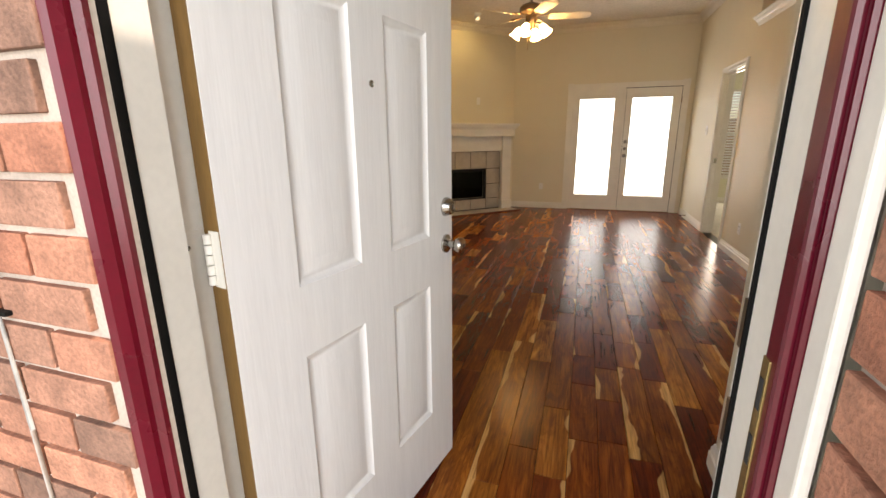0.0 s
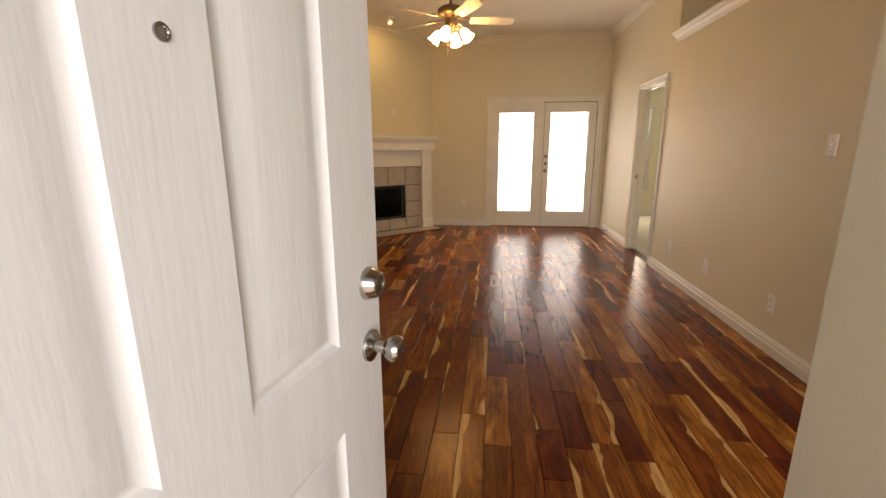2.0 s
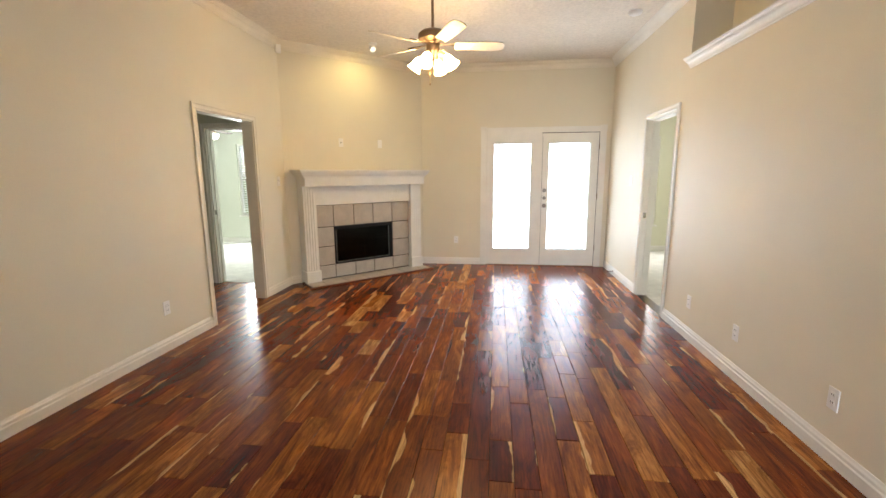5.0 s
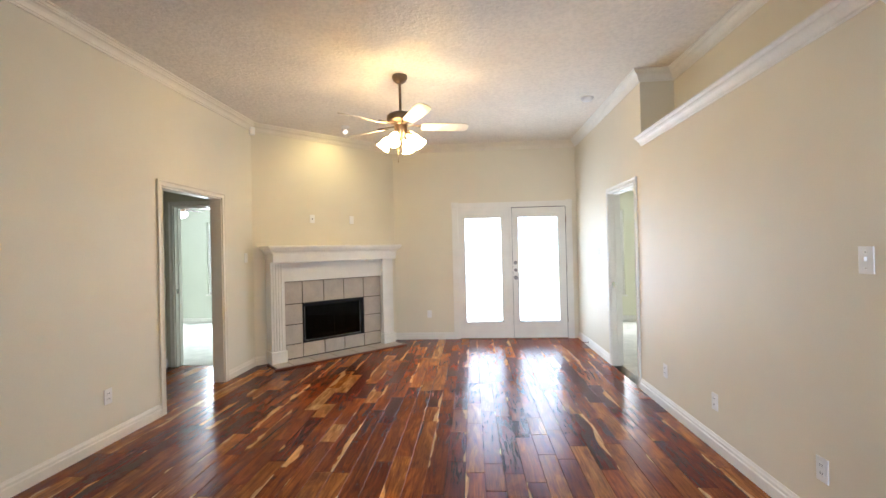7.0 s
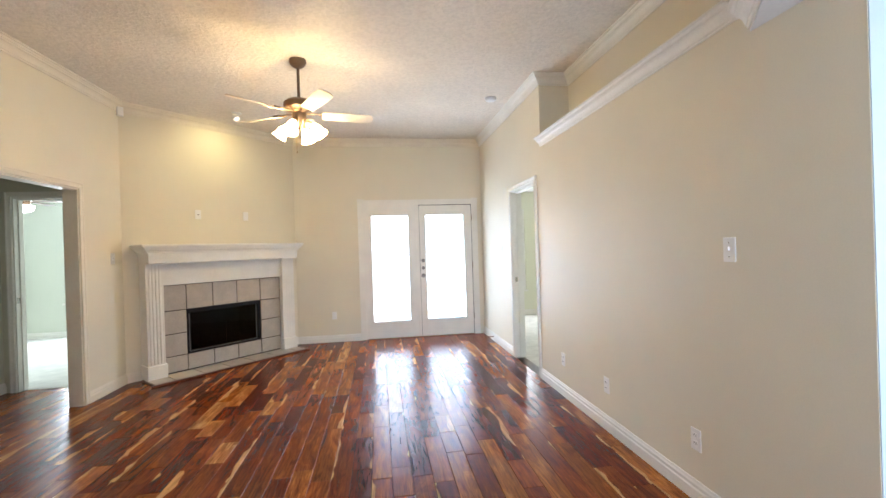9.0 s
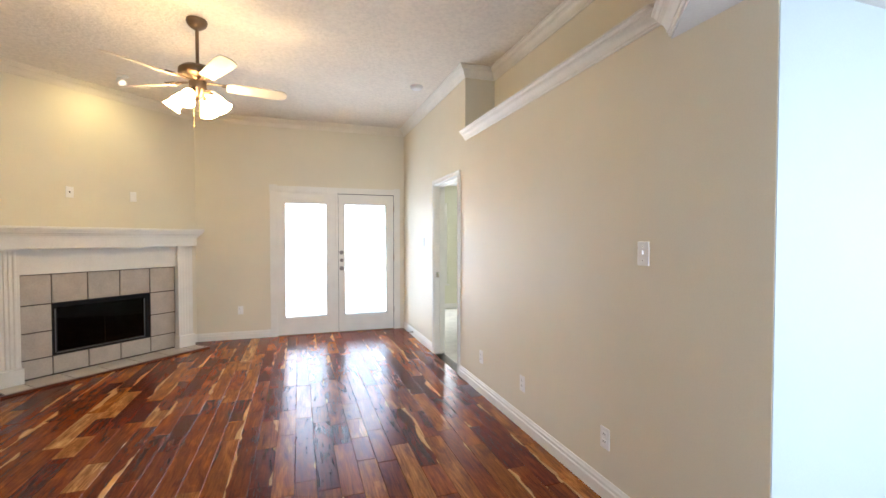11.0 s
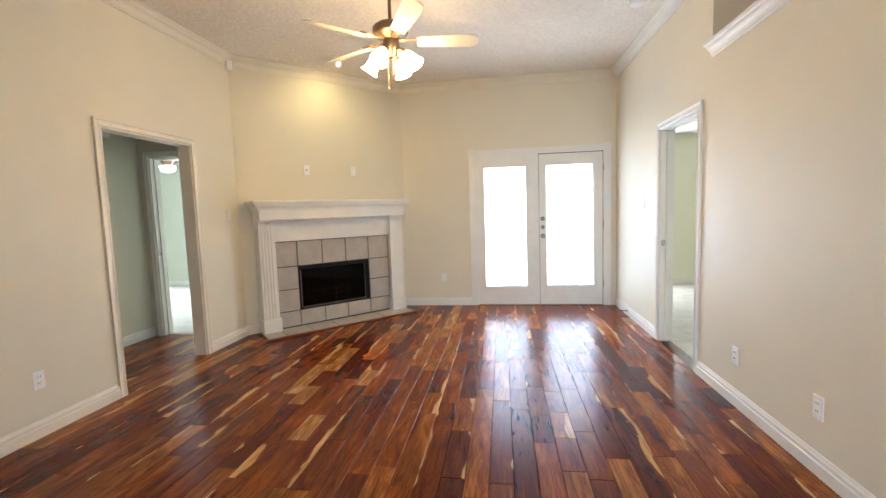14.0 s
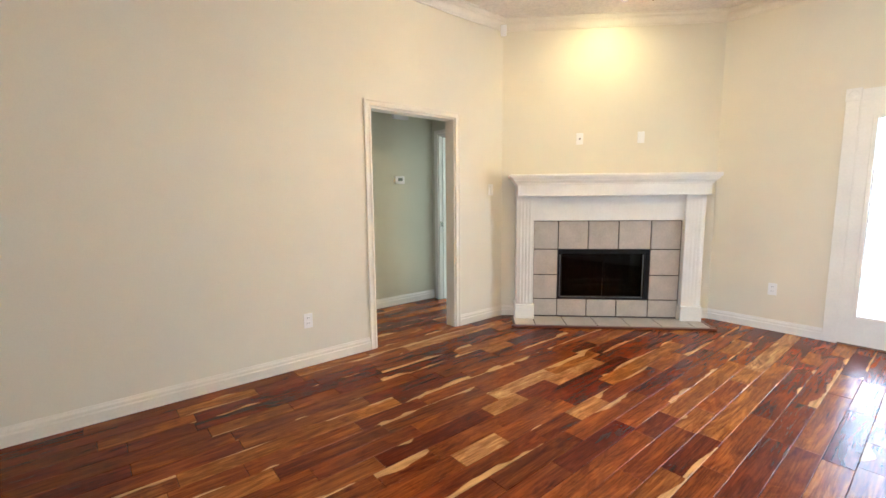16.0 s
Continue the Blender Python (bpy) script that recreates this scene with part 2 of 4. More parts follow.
def boxes(*bs, bevel=0.0):
    bm = bmesh.new()
    for x0, x1, y0, y1, z0, z1 in bs:
        v = [bm.verts.new((x, y, z)) for z in (z0, z1) for x, y in ((x0, y0), (x1, y0), (x1, y1), (x0, y1))]
        for q in ((3, 2, 1, 0), (4, 5, 6, 7), (0, 1, 5, 4), (1, 2, 6, 5), (2, 3, 7, 6), (3, 0, 4, 7)):
            bm.faces.new([v[i] for i in q])
    if bevel:
        bmesh.ops.bevel(bm, geom=bm.edges[:], offset=bevel, segments=2, affect="EDGES", profile=0.6)
    return bm


def sweep(bm, prof, p0, p1, out, m0=0.0, m1=0.0):
    """A moulding: the profile (out, up) swept from p0 to p1 (x, y, z); out is the way it sticks out; m0, m1 mitre the ends."""
    p0, p1, out = Vector(p0), Vector(p1), Vector((*out, 0)).normalized()
    run = (p1 - p0).normalized()
    a = [bm.verts.new(p0 + out * o + Vector((0, 0, z)) + run * (o * m0)) for o, z in prof]
    b = [bm.verts.new(p1 + out * o + Vector((0, 0, z)) - run * (o * m1)) for o, z in prof]
    n = len(prof)
    for i in range(n):
        j = (i + 1) % n
        bm.faces.new((a[i], a[j], b[j], b[i]))
    bm.faces.new(a)
    bm.faces.new(b[::-1])
    return bm


def lathe(bm, prof, segs=24, m=Matrix()):
    rings = []
    for r, h in prof:
        rings.append([bm.verts.new(m @ Vector((r * math.cos(k * math.tau / segs), r * math.sin(k * math.tau / segs), h))) for k in range(segs)])
    for a, b in zip(rings, rings[1:]):
        for k in range(segs):
            bm.faces.new((a[k], a[(k + 1) % segs], b[(k + 1) % segs], b[k]))
    bm.faces.new(rings[0][::-1])
    bm.faces.new(rings[-1])
    return bm


def tube(bm, pts, r, segs=10):
    pts = [Vector(p) for p in pts]
    rings = []
    for i, p in enumerate(pts):
        d = (pts[min(i + 1, len(pts) - 1)] - pts[max(i - 1, 0)]).normalized()
        q = d.to_track_quat("Z", "Y").to_matrix()
        rings.append([bm.verts.new(p + q @ Vector((r * math.cos(k * math.tau / segs), r * math.sin(k * math.tau / segs), 0))) for k in range(segs)])
    for a, b in zip(rings, rings[1:]):
        for k in range(segs):
            bm.faces.new((a[k], a[(k + 1) % segs], b[(k + 1) % segs], b[k]))
    bm.faces.new(rings[0][::-1])
    bm.faces.new(rings[-1])
    return bm


def stepped(bm, x0, x1, z0, z1, steps):
    """A moulded panel in the plane y = 0: rings at (inset, depth), closed by its field. Depth goes to +y."""
    rings = []
    for i, d in steps:
        rings.append([bm.verts.new(p) for p in ((x0 + i, d, z0 + i), (x1 - i, d, z0 + i), (x1 - i, d, z1 - i), (x0 + i, d, z1 - i))])
    for a, b in zip(rings, rings[1:]):
        for k in range(4):
            bm.faces.new((a[k], a[(k + 1) % 4], b[(k + 1) % 4], b[k]))
    bm.faces.new(rings[-1])
    return bm


def structure(name, bm, material, label, category, parent=None):
    return tagged(part(name, bm, material, parent), label, category, "", "structure")


CROWN = [(0, 0), (0, -0.105), (0.009, -0.105), (0.013, -0.099), (0.013, -0.091), (0.019, -0.088), (0.022, -0.076), (0.029, -0.060), (0.041, -0.046), (0.055, -0.038), (0.055, -0.030), (0.062, -0.027), (0.070, -0.014), (0.082, -0.012), (0.082, 0)]
BASE = [(0, 0), (0.017, 0), (0.017, 0.062), (0.012, 0.070), (0.012, 0.086), (0.007, 0.096), (0.004, 0.108), (0, 0.108)]
XW, XE, YN, ZC = -2.705, 1.70, 8.02, 3.075
YF = 0.515

# ---- setting: walls ----
structure("wall_east", boxes(
    (XE, 1.82, 2.545, 5.625, 0, 2.36), (XE, 1.82, 6.43, 8.16, 0, 2.36), (XE, 1.82, 5.625, 6.43, 2.035, 2.36),
    (XE, 1.82, 5.44, 8.16, 2.36, 3.15)), WALL, "cream painted wall with a doorway and a plant ledge", "wall")
structure("ledge_top", boxes((XE + 0.002, 2.015, 3.0, 5.438, 2.36, 2.432)), WALL, "cream painted plant ledge above the wall", "ledge")
structure("wall_ledge_back", boxes((2.015, 2.14, 2.9, 5.44, 2.30, 3.15), (1.82, 2.14, 5.44, 5.52, 2.36, 3.15)), WALL, "cream painted back of the plant ledge", "wall")
structure("wall_west", boxes(
    (-2.82, XW, 0.40, 4.895, 0, 3.15), (-2.82, XW, 5.815, 6.62, 0, 3.15), (-2.82, XW, 4.895, 5.815, 2.04, 3.15)), WALL, "cream painted wall with an open doorway", "wall")
structure("wall_north", boxes((-1.35, -0.152, YN, 8.16, 0, 3.15), (1.538, XE, YN, 8.16, 0, 3.15), (-0.152, 1.538, YN, 8.16, 2.065, 3.15)), WALL, "cream painted wall round the patio doors", "wall")
fp = pose(-2.713, 6.477, 0, 0, 0, 45)
diag = structure("wall_fireplace", boxes((-0.06, 0.45, 0, 0.1, 0, 3.15), (1.67, 2.24, 0, 0.1, 0, 3.15), (0.45, 1.67, 0, 0.1, 0.90, 3.15)), WALL, "cream painted corner wall above the fireplace", "wall")
diag.matrix_world = fp
structure("wall_front", boxes((-2.81, -0.62, 0.40, YF, 0, 3.15), (0.364, 0.787, 0.40, YF, 0, 3.15), (-0.62, 0.364, 0.40, YF, 2.06, 3.15)), WALL, "cream painted entry wall round the front door", "wall")
structure("wall_entry", boxes((0.667, 0.787, YF, 1.585, 0, 3.15)), WALL, "cream painted entry side wall", "wall")
structure("ceiling", boxes((-2.82, 2.14, 0.40, 8.16, ZC, 3.17)), CEIL, "popcorn textured ceiling", "ceiling")

# the lower ceiling beyond the entry corner, with its slanting front edge
bm = bmesh.new()
low = [(0.667, 1.585), (1.70, 2.99), (1.70, 2.545), (4.6, 2.545), (4.6, 0.4), (0.787, 0.4), (0.787, 1.585)]
lo_v = [bm.verts.new((x, y, 2.268)) for x, y in low]
hi_v = [bm.verts.new((x, y, 2.36)) for x, y in low]
bm.faces.new(lo_v)
bm.faces.new(hi_v[::-1])
for k in range(len(low)):
    bm.faces.new((lo_v[k], lo_v[(k + 1) % len(low)], hi_v[(k + 1) % len(low)], hi_v[k]))
structure("ceiling_low", bm, FLATCEIL, "lower flat white ceiling past the entry", "ceiling")
bm = bmesh.new()
sweep(bm, [(0, 0), (0, 0.79), (-0.1, 0.79), (-0.1, 0)], (0.667, 1.585, 2.36), (2.04, 3.453, 2.36), (-1.405, 1.033))
structure("wall_header", bm, WALL, "cream painted slanting header above the entry", "wall")
bm = bmesh.new()
sweep(bm, [(o, z) for o, z in CROWN], (0.667, 1.585, 2.385), (1.70, 2.99, 2.385), (-1.405, 1.033))
structure("trim_header", bm, TRIM, "white crown moulding on the slanting header", "crown moulding")
# dining room past the opening
structure("wall_dining_north", boxes((1.702, 4.7, 2.541, 2.66, 0, 2.268)), DAYLITWALL, "cream wall coloured pale blue white for its window light", "wall")
structure("wall_dining_back", boxes((4.6, 4.7, 0.3, 2.545, 0, 2.36)), WALL, "cream painted dining wall", "wall")
structure("wall_dining_front", boxes((0.787, 1.0, 0.40, 0.5, 0, 2.36), (3.8, 4.7, 0.40, 0.5, 0, 2.36), (1.0, 3.8, 0.40, 0.5, 0, 0.5), (1.0, 3.8, 0.40, 0.5, 2.1, 2.36)), WALL, "cream painted dining wall", "wall")

# hall and bedroom past the west doorway
structure("wall_hall", boxes((-3.94, -3.84, 3.7, 6.62, 0, 2.5)), HALLWALL, "dim sage painted hall wall", "wall")
structure("wall_hall_end", boxes((-3.84, -3.72, 6.44, 6.56, 0, 2.5), (-2.96, -2.82, 6.44, 6.56, 0, 2.5), (-3.72, -2.96, 6.44, 6.56, 2.045, 2.5), (-3.84, -2.81, 3.7, 3.8, 0, 2.5)), HALLWALL, "dim sage painted hall end wall with a doorway", "wall")
structure("ceiling_hall", boxes((-3.94, -2.81, 3.7, 6.62, 2.44, 2.52)), FLATCEIL, "flat white hall ceiling", "ceiling")
structure("wall_bedroom_north", boxes((-8.1, -5.46, 9.82, 9.94, 0, 2.5), (-4.4, -2.6, 9.82, 9.94, 0, 2.5), (-5.46, -4.4, 9.82, 9.94, 0, 0.6), (-5.46, -4.4, 9.82, 9.94, 2.1, 2.5)), GREENWALL, "pale green bedroom wall with a window", "wall")
structure("wall_bedroom_side", boxes((-8.1, -8.0, 6.5, 9.82, 0, 2.5), (-2.7, -2.6, 6.62, 9.82, 0, 2.5), (-8.0, -3.94, 6.5, 6.62, 0, 2.5)), GREENWALL, "pale green bedroom wall", "wall")
structure("ceiling_bedroom", boxes((-8.1, -2.6, 6.62, 9.94, 2.44, 2.52)), FLATCEIL, "flat white bedroom ceiling", "ceiling")
structure("carpet_bedroom", boxes((-8.0, -2.7, 6.5, 9.82, -0.1, 0.006)), CARPET, "cream bedroom carpet", "carpet")

# room past the east doorway
structure("wall_side_room_north", boxes((1.82, 2.38, 9.5, 9.62, 0, 2.5), (2.93, 5.6, 9.5, 9.62, 0, 2.5), (2.38, 2.93, 9.5, 9.62, 0, 0.5), (2.38, 2.93, 9.5, 9.62, 2.1, 2.5)), YELLOWWALL, "pale yellow green wall with a window", "wall")
structure("wall_side_room", boxes((5.5, 5.6, 5.5, 9.5, 0, 2.5), (1.70, 1.82, 8.16, 9.62, 0, 2.5), (1.82, 5.6, 5.5, 5.54, 0, 2.5)), YELLOWWALL, "pale yellow green wall", "wall")
structure("ceiling_side_room", boxes((1.82, 5.6, 5.5, 9.62, 2.44, 2.52)), FLATCEIL, "flat white ceiling", "ceiling")
structure("carpet_side_room", boxes((1.80, 5.6, 5.5, 9.62, -0.1, 0.006)), CARPET, "cream carpet of the side room", "carpet")

# ---- mouldings ----
def mould(name, prof, runs, label, category):
    for p0, p1, out, m0, m1 in runs:
        bm = bmesh.new()
        sweep(bm, prof, p0, p1, out, m0, m1)
        structure(name, bm, CREAMTRIM if p0[0] == XW or (name == "trim_crown" and p1[1] == p0[1] == YN) else TRIM, label, category)


T = math.tan(radians(22.5))
d0, d1 = (XW, 6.485), (-1.17, 8.02)
mould("trim_crown", CROWN, [
    ((XW, YF, ZC), (XW, 6.485, ZC), (1, 0), 1, T), ((*d0, ZC), (*d1, ZC), (1, -1), T, T),
    ((*d1, ZC), (XE, YN, ZC), (0, -1), T, 1), ((XE, YN, ZC), (XE, 5.44, ZC), (-1, 0), 1, -1), ((XE, 5.44, ZC), (2.015, 5.44, ZC), (0, -1), -1, 1),
    ((2.015, 5.44, ZC), (2.015, 3.4, ZC), (-1, 0), 1, 0)], "white crown moulding", "crown moulding")
mould("trim_ledge", [(o, z * 0.75) for o, z in CROWN], [((XE, 5.432, 2.434), (XE, 2.99, 2.434), (-1, 0), 0.3, 0.7)], "white crown moulding under the plant ledge", "crown moulding")
mould("baseboard", BASE, [
    ((XW, YF, 0), (XW, 4.835, 0), (1, 0), 0, 0), ((XW, 5.875, 0), (XW, 6.485, 0), (1, 0), 0, T),
    ((*d0, 0), (XW + 0.105, 6.59, 0), (1, -1), T, 0), ((-1.25, 7.94, 0), (*d1, 0), (1, -1), 0, T),
    ((*d1, 0), (-0.242, YN, 0), (0, -1), T, 0), ((XE, YN - 0.02, 0), (XE, 6.49, 0), (-1, 0), 0, 0),
    ((XE, 5.565, 0), (XE, 2.545, 0), (-1, 0), 0, -1), ((XE, 2.545, 0), (4.6, 2.545, 0), (0, -1), -1, 0),
    ((0.667, YF, 0), (0.667, 1.585, 0), (-1, 0), 0, -1), ((0.667, 1.585, 0), (0.787, 1.585, 0), (0, 1), -1, 0),
    ((0.38, YF, 0), (0.667, YF, 0), (0, 1), 0, 0),
    ((-3.84, 3.8, 0), (-3.84, 6.44, 0), (1, 0), 0, 0), ((-8.0, 9.82, 0), (-2.7, 9.82, 0), (0, -1), 0, 0),
    ((1.82, 9.5, 0), (5.5, 9.5, 0), (0, -1), 0, 0)], "white moulded baseboard", "baseboard")

CASE = [(0, 0), (0.014, 0), (0.018, 0.008), (0.012, 0.022), (0.012, 0.040), (0.017, 0.048), (0.017, 0.058), (0, 0.058)]


def casing(name, u0, u1, top, m, label, paint=None):
    """Door casing on the plane y = 0 of m, sticking out to -y, round an opening from u0 to u1."""
    bm = bmesh.new()
    r = [(u0, 0, -1, top, False), (u1, 0, 1, top, False)]
    for u, z0, side, z1, _ in r:
        a = [bm.verts.new((u + side * w, -o, 0)) for o, w in CASE]
        b = [bm.verts.new((u + side * w, -o, top + w)) for o, w in CASE]
        for i in range(len(CASE)):
            j = (i + 1) % len(CASE)
            bm.faces.new((a[i], a[j], b[j], b[i]))
        bm.faces.new(a)
    a = [bm.verts.new((u0 - w, -o, top + w)) for o, w in CASE]
    b = [bm.verts.new((u1 + w, -o, top + w)) for o, w in CASE]
    for i in range(len(CASE)):
        j = (i + 1) % len(CASE)
        bm.faces.new((a[i], a[j], b[j], b[i]))
    bmesh.ops.remove_doubles(bm, verts=bm.verts, dist=0.0005)
    ob = structure(name, bm, paint or TRIM, label, "door casing")
    ob.matrix_world = m
    return ob


def jambs(name, u0, u1, top, depth, m, label, t=0.014):
    ob = structure(name, boxes((u0, u0 + t, -0.002, depth, 0, top), (u1 - t, u1, -0.002, depth, 0, top), (u0 + t, u1 - t, -0.002, depth, top - t, top),
                               (u0 + t, u0 + t + 0.012, 0.05, 0.085, 0, top - t), (u1 - t - 0.012, u1 - t, 0.05, 0.085, 0, top - t), (u0 + t, u1 - t, 0.05, 0.085, top - t - 0.012, top - t)), TRIM, label, "door jamb")
    ob.matrix_world = m
    return ob


WESTDOOR = pose(XW, 4.895, 0, 0, 0, 90)
casing("trim_west_door", 0.0, 0.92, 2.04, WESTDOOR, "cream painted casing round the hall doorway", CREAMTRIM)
structure("trim_west_jamb", boxes((0.0, 0.012, -0.002, 0.122, 0, 2.04), (0.908, 0.92, -0.002, 0.122, 0, 2.04), (0.012, 0.908, -0.002, 0.122, 2.028, 2.04)), CREAMTRIM, "cream painted jamb of the hall doorway", "door jamb").matrix_world = WESTDOOR
EASTDOOR = pose(XE, 6.43, 0, 0, 0, -90)
casing("trim_east_door", 0.0, 0.805, 2.035, EASTDOOR, "white casing round the side room doorway")
jambs("trim_east_jamb", 0.0, 0.805, 2.035, 0.122, EASTDOOR, "white jamb of the side room doorway")
HALLDOOR = pose(-3.72, 6.44, 0)
casing("trim_hall_door", 0.0, 0.76, 2.045, HALLDOOR, "white casing round the bedroom doorway")
jambs("trim_hall_jamb", 0.0, 0.76, 2.045, 0.122, HALLDOOR, "white jamb of the bedroom doorway")

for name, m in (("trim_east_strike", EASTDOOR @ pose(0.0145, 0.03, 0.96)), ("trim_hall_strike", HALLDOOR @ pose(0.0145, 0.03, 0.96))):
    ob = structure(name, boxes((0.0, 0.0025, -0.014, 0.016, -0.03, 0.03), (0.0, 0.006, -0.018, -0.014, -0.03, 0.03)), NICKEL, "small nickel strike plate on the jamb", "strike plate")
    ob.matrix_world = m

# ---- patio doors ----
def french_leaf(parent, x0, x1, g0, g1, locks):
    leaf = part("leaf", boxes((x0, g0, 0, 0.045, 0.015, 2.05), (g1, x1, 0, 0.045, 0.015, 2.05), (g0, g1, 0, 0.045, 0.015, 0.245), (g0, g1, 0, 0.045, 1.915, 2.05)), TRIM, parent, "white painted glazed door leaf")
    b0, b1 = 0.245, 1.915
    bm = bmesh.new()
    for (a, b, c, d) in ((g0 - 0.012, g0 + 0.02, b0 - 0.012, b1 + 0.012), (g1 - 0.02, g1 + 0.012, b0 - 0.012, b1 + 0.012)):
        bm2 = boxes((a, b, -0.011, 0.0, c, d), bevel=0.004)
        me = bpy.data.meshes.new("tmp")
        bm2.to_mesh(me)
        bm.from_mesh(me)
        bm2.free()
    for (c, d) in ((b0 - 0.012, b0 + 0.02), (b1 - 0.02, b1 + 0.012)):
        bm2 = boxes((g0 + 0.02, g1 - 0.02, -0.011, 0.0, c, d), bevel=0.004)
        me = bpy.data.meshes.new("tmp")
        bm2.to_mesh(me)
        bm.from_mesh(me)
        bm2.free()
    part("glazing_bead", bm, TRIM, leaf)
    pane = part("pane", boxes((g0 - 0.004, g1 + 0.004, 0.018, 0.024, b0 - 0.004, b1 + 0.004)), PANE, leaf, "clear glass pane bright with daylight")
    pane.visible_shadow = False
    if locks:
        face = Matrix.Rotation(radians(90), 4, "X")
        for z, kind in ((1.19, 0), (1.075, 1), (0.955, 2)):
            at = Matrix.Translation((x0 + 0.042, 0, z)) @ face
            if kind == 0:
                smooth(part("deadbolt", lathe(bmesh.new(), [(0.030, 0), (0.030, 0.006), (0.024, 0.016), (0.014, 0.018)], 20, at), SATIN, leaf, "brushed nickel deadbolt"))
            elif kind == 1:
                smooth(part("deadbolt", lathe(bmesh.new(), [(0.026, 0), (0.026, 0.006), (0.010, 0.010), (0.010, 0.026)], 20, at), SATIN, leaf, "brushed nickel thumb turn"))
            else:
                smooth(part("knob", lathe(bmesh.new(), [(0.032, 0), (0.030, 0.008), (0.013, 0.012), (0.013, 0.032), (0.026, 0.042), (0.028, 0.055), (0.018, 0.064)], 20, at), SATIN, leaf, "brushed nickel door knob"))
    return leaf


patio = base("door_2", pose(-0.037, 8.0, 0), "white double patio doors with full glass panes, closed", "patio door", "", "structure")
french_leaf(patio, -0.105, 0.718, -0.018, 0.578, False)
french_leaf(patio, 0.738, 1.560, 0.815, 1.464, True)
part("astragal", boxes((0.690, 0.732, -0.014, 0.0, 0.015, 2.05), bevel=0.004), TRIM, patio, "white meeting strip")
part("frame", boxes((-0.115, -0.1055, 0.0, 0.16, 0, 2.065), (-0.1055, 0.722, 0.0, 0.16, 2.0505, 2.065), (1.568, 1.575, 0.0, 0.16, 0, 2.065), (0.722, 1.568, 0.0, 0.16, 2.060, 2.065)), TRIM, patio, "white door frame")
# near-black strips fill the gap round the leaf in place of its shade
part("gap", boxes((1.5605, 1.568, 0.006, 0.16, 0, 2.060), (0.722, 1.5605, 0.006, 0.16, 2.0505, 2.060), (0.7185, 0.7375, 0.006, 0.05, 0.015, 2.05)), DARK, patio, "dark strips for the shade in the gap round the opening leaf")
part("threshold", boxes((-0.1055, 1.568, 0.002, 0.16, 0, 0.014)), BRONZE, patio, "dark metal threshold")
for z in (0.3, 1.1, 1.85):
    smooth(part("hinge", lathe(bmesh.new(), [(0.007, -0.045), (0.007, 0.045)], 10, Matrix.Translation((1.566, -0.006, z))), BRONZE, patio))
FD = pose(-0.037, YN, 0)
bm = boxes((-0.205, -0.115, -0.022, 0.0, 0, 2.06), (1.575, 1.665, -0.022, 0.0, 0, 2.06), (-0.120, 1.580, -0.020, 0.0, 2.065, 2.145), bevel=0.003)
structure("trim_patio_door", bm, TRIM, "white casing with corner blocks round the patio doors", "door casing").matrix_world = FD
for x in (-0.16, 1.62):
    bm = boxes((x - 0.05, x + 0.05, -0.027, 0.0, 2.06, 2.16), bevel=0.003)
    lathe(bm, [(0.034, 0.0), (0.034, 0.003), (0.022, 0.006), (0.008, 0.006)], 20, Matrix.Translation((x, -0.027, 2.11)) @ Matrix.Rotation(radians(90), 4, "X"))
    structure("trim_corner_block", bm, TRIM, "white rosette corner block", "door casing").matrix_world = FD

# ---- front door ----
LEAF = pose(-0.532, 0.498, 0, 0, 0, 78.4)
S0, S1, LT = 0.0, 0.893, 0.045
front = base("door_1", LEAF, "white six-panel front door standing open into the room", "front door", "", "structure")
cols, rows_z = ((0.17, 0.387), (0.52, 0.735)), ((0.277, 0.786), (0.960, 1.592), (1.70, 1.92))
bs = [(S0, cols[0][0], 0, LT, 0.012, 2.045), (cols[0][1], cols[1][0], 0, LT, 0.012, 2.045), (cols[1][1], S1, 0, LT, 0.012, 2.045)]
zs = [0.012] + [z for r in rows_z for z in r] + [2.045]
for a, b in cols:
    for k in range(0, len(zs), 2):
        bs.append((a, b, 0, LT, zs[k], zs[k + 1]))
# thin golden brown strip along the hinge edge of the leaf
part("edge", boxes((S0 - 0.002, S0 - 0.0002, 0.002, LT, 0.012, 2.045)), surface("golden brown edge", (0.22, 0.12, 0.035), 0.6, 0.15, 4, 60, 0.1, 0.001, stretch=(6, 6, 0.6)), front, "golden brown strip along the hinge edge")
leaf = part("leaf", boxes(*bs), LEAFPAINT, front, "white wood-grained door leaf")
for a, b in cols:
    for z0, z1 in rows_z:
        bm = stepped(bmesh.new(), a, b, z0, z1, [(0, 0), (0.003, 0.003), (0.010, 0.006), (0.016, 0.009), (0.021, 0.0095), (0.026, 0.008), (0.054, 0.002), (0.057, 0.0017)])
        smooth(part("panel", bm, LEAFPAINT, leaf, "raised moulded panel"), 25)
face = Matrix.Rotation(radians(90), 4, "X")
at = Matrix.Translation((0.848, 0, 0.914)) @ face
knob = smooth(part("knob", lathe(bmesh.new(), [(0.034, 0), (0.033, 0.006), (0.022, 0.011), (0.0125, 0.014), (0.0125, 0.034), (0.022, 0.042), (0.0275, 0.052), (0.0275, 0.064), (0.022, 0.071), (0.010, 0.073)], 28, at), NICKEL, leaf, "polished nickel door knob"))
part("keyhole", lathe(bmesh.new(), [(0.006, 0.0), (0.006, 0.0015)], 12, Matrix.Translation((0.848, -0.073, 0.914)) @ face), DARK, knob)
at = Matrix.Translation((0.848, 0, 1.048)) @ face
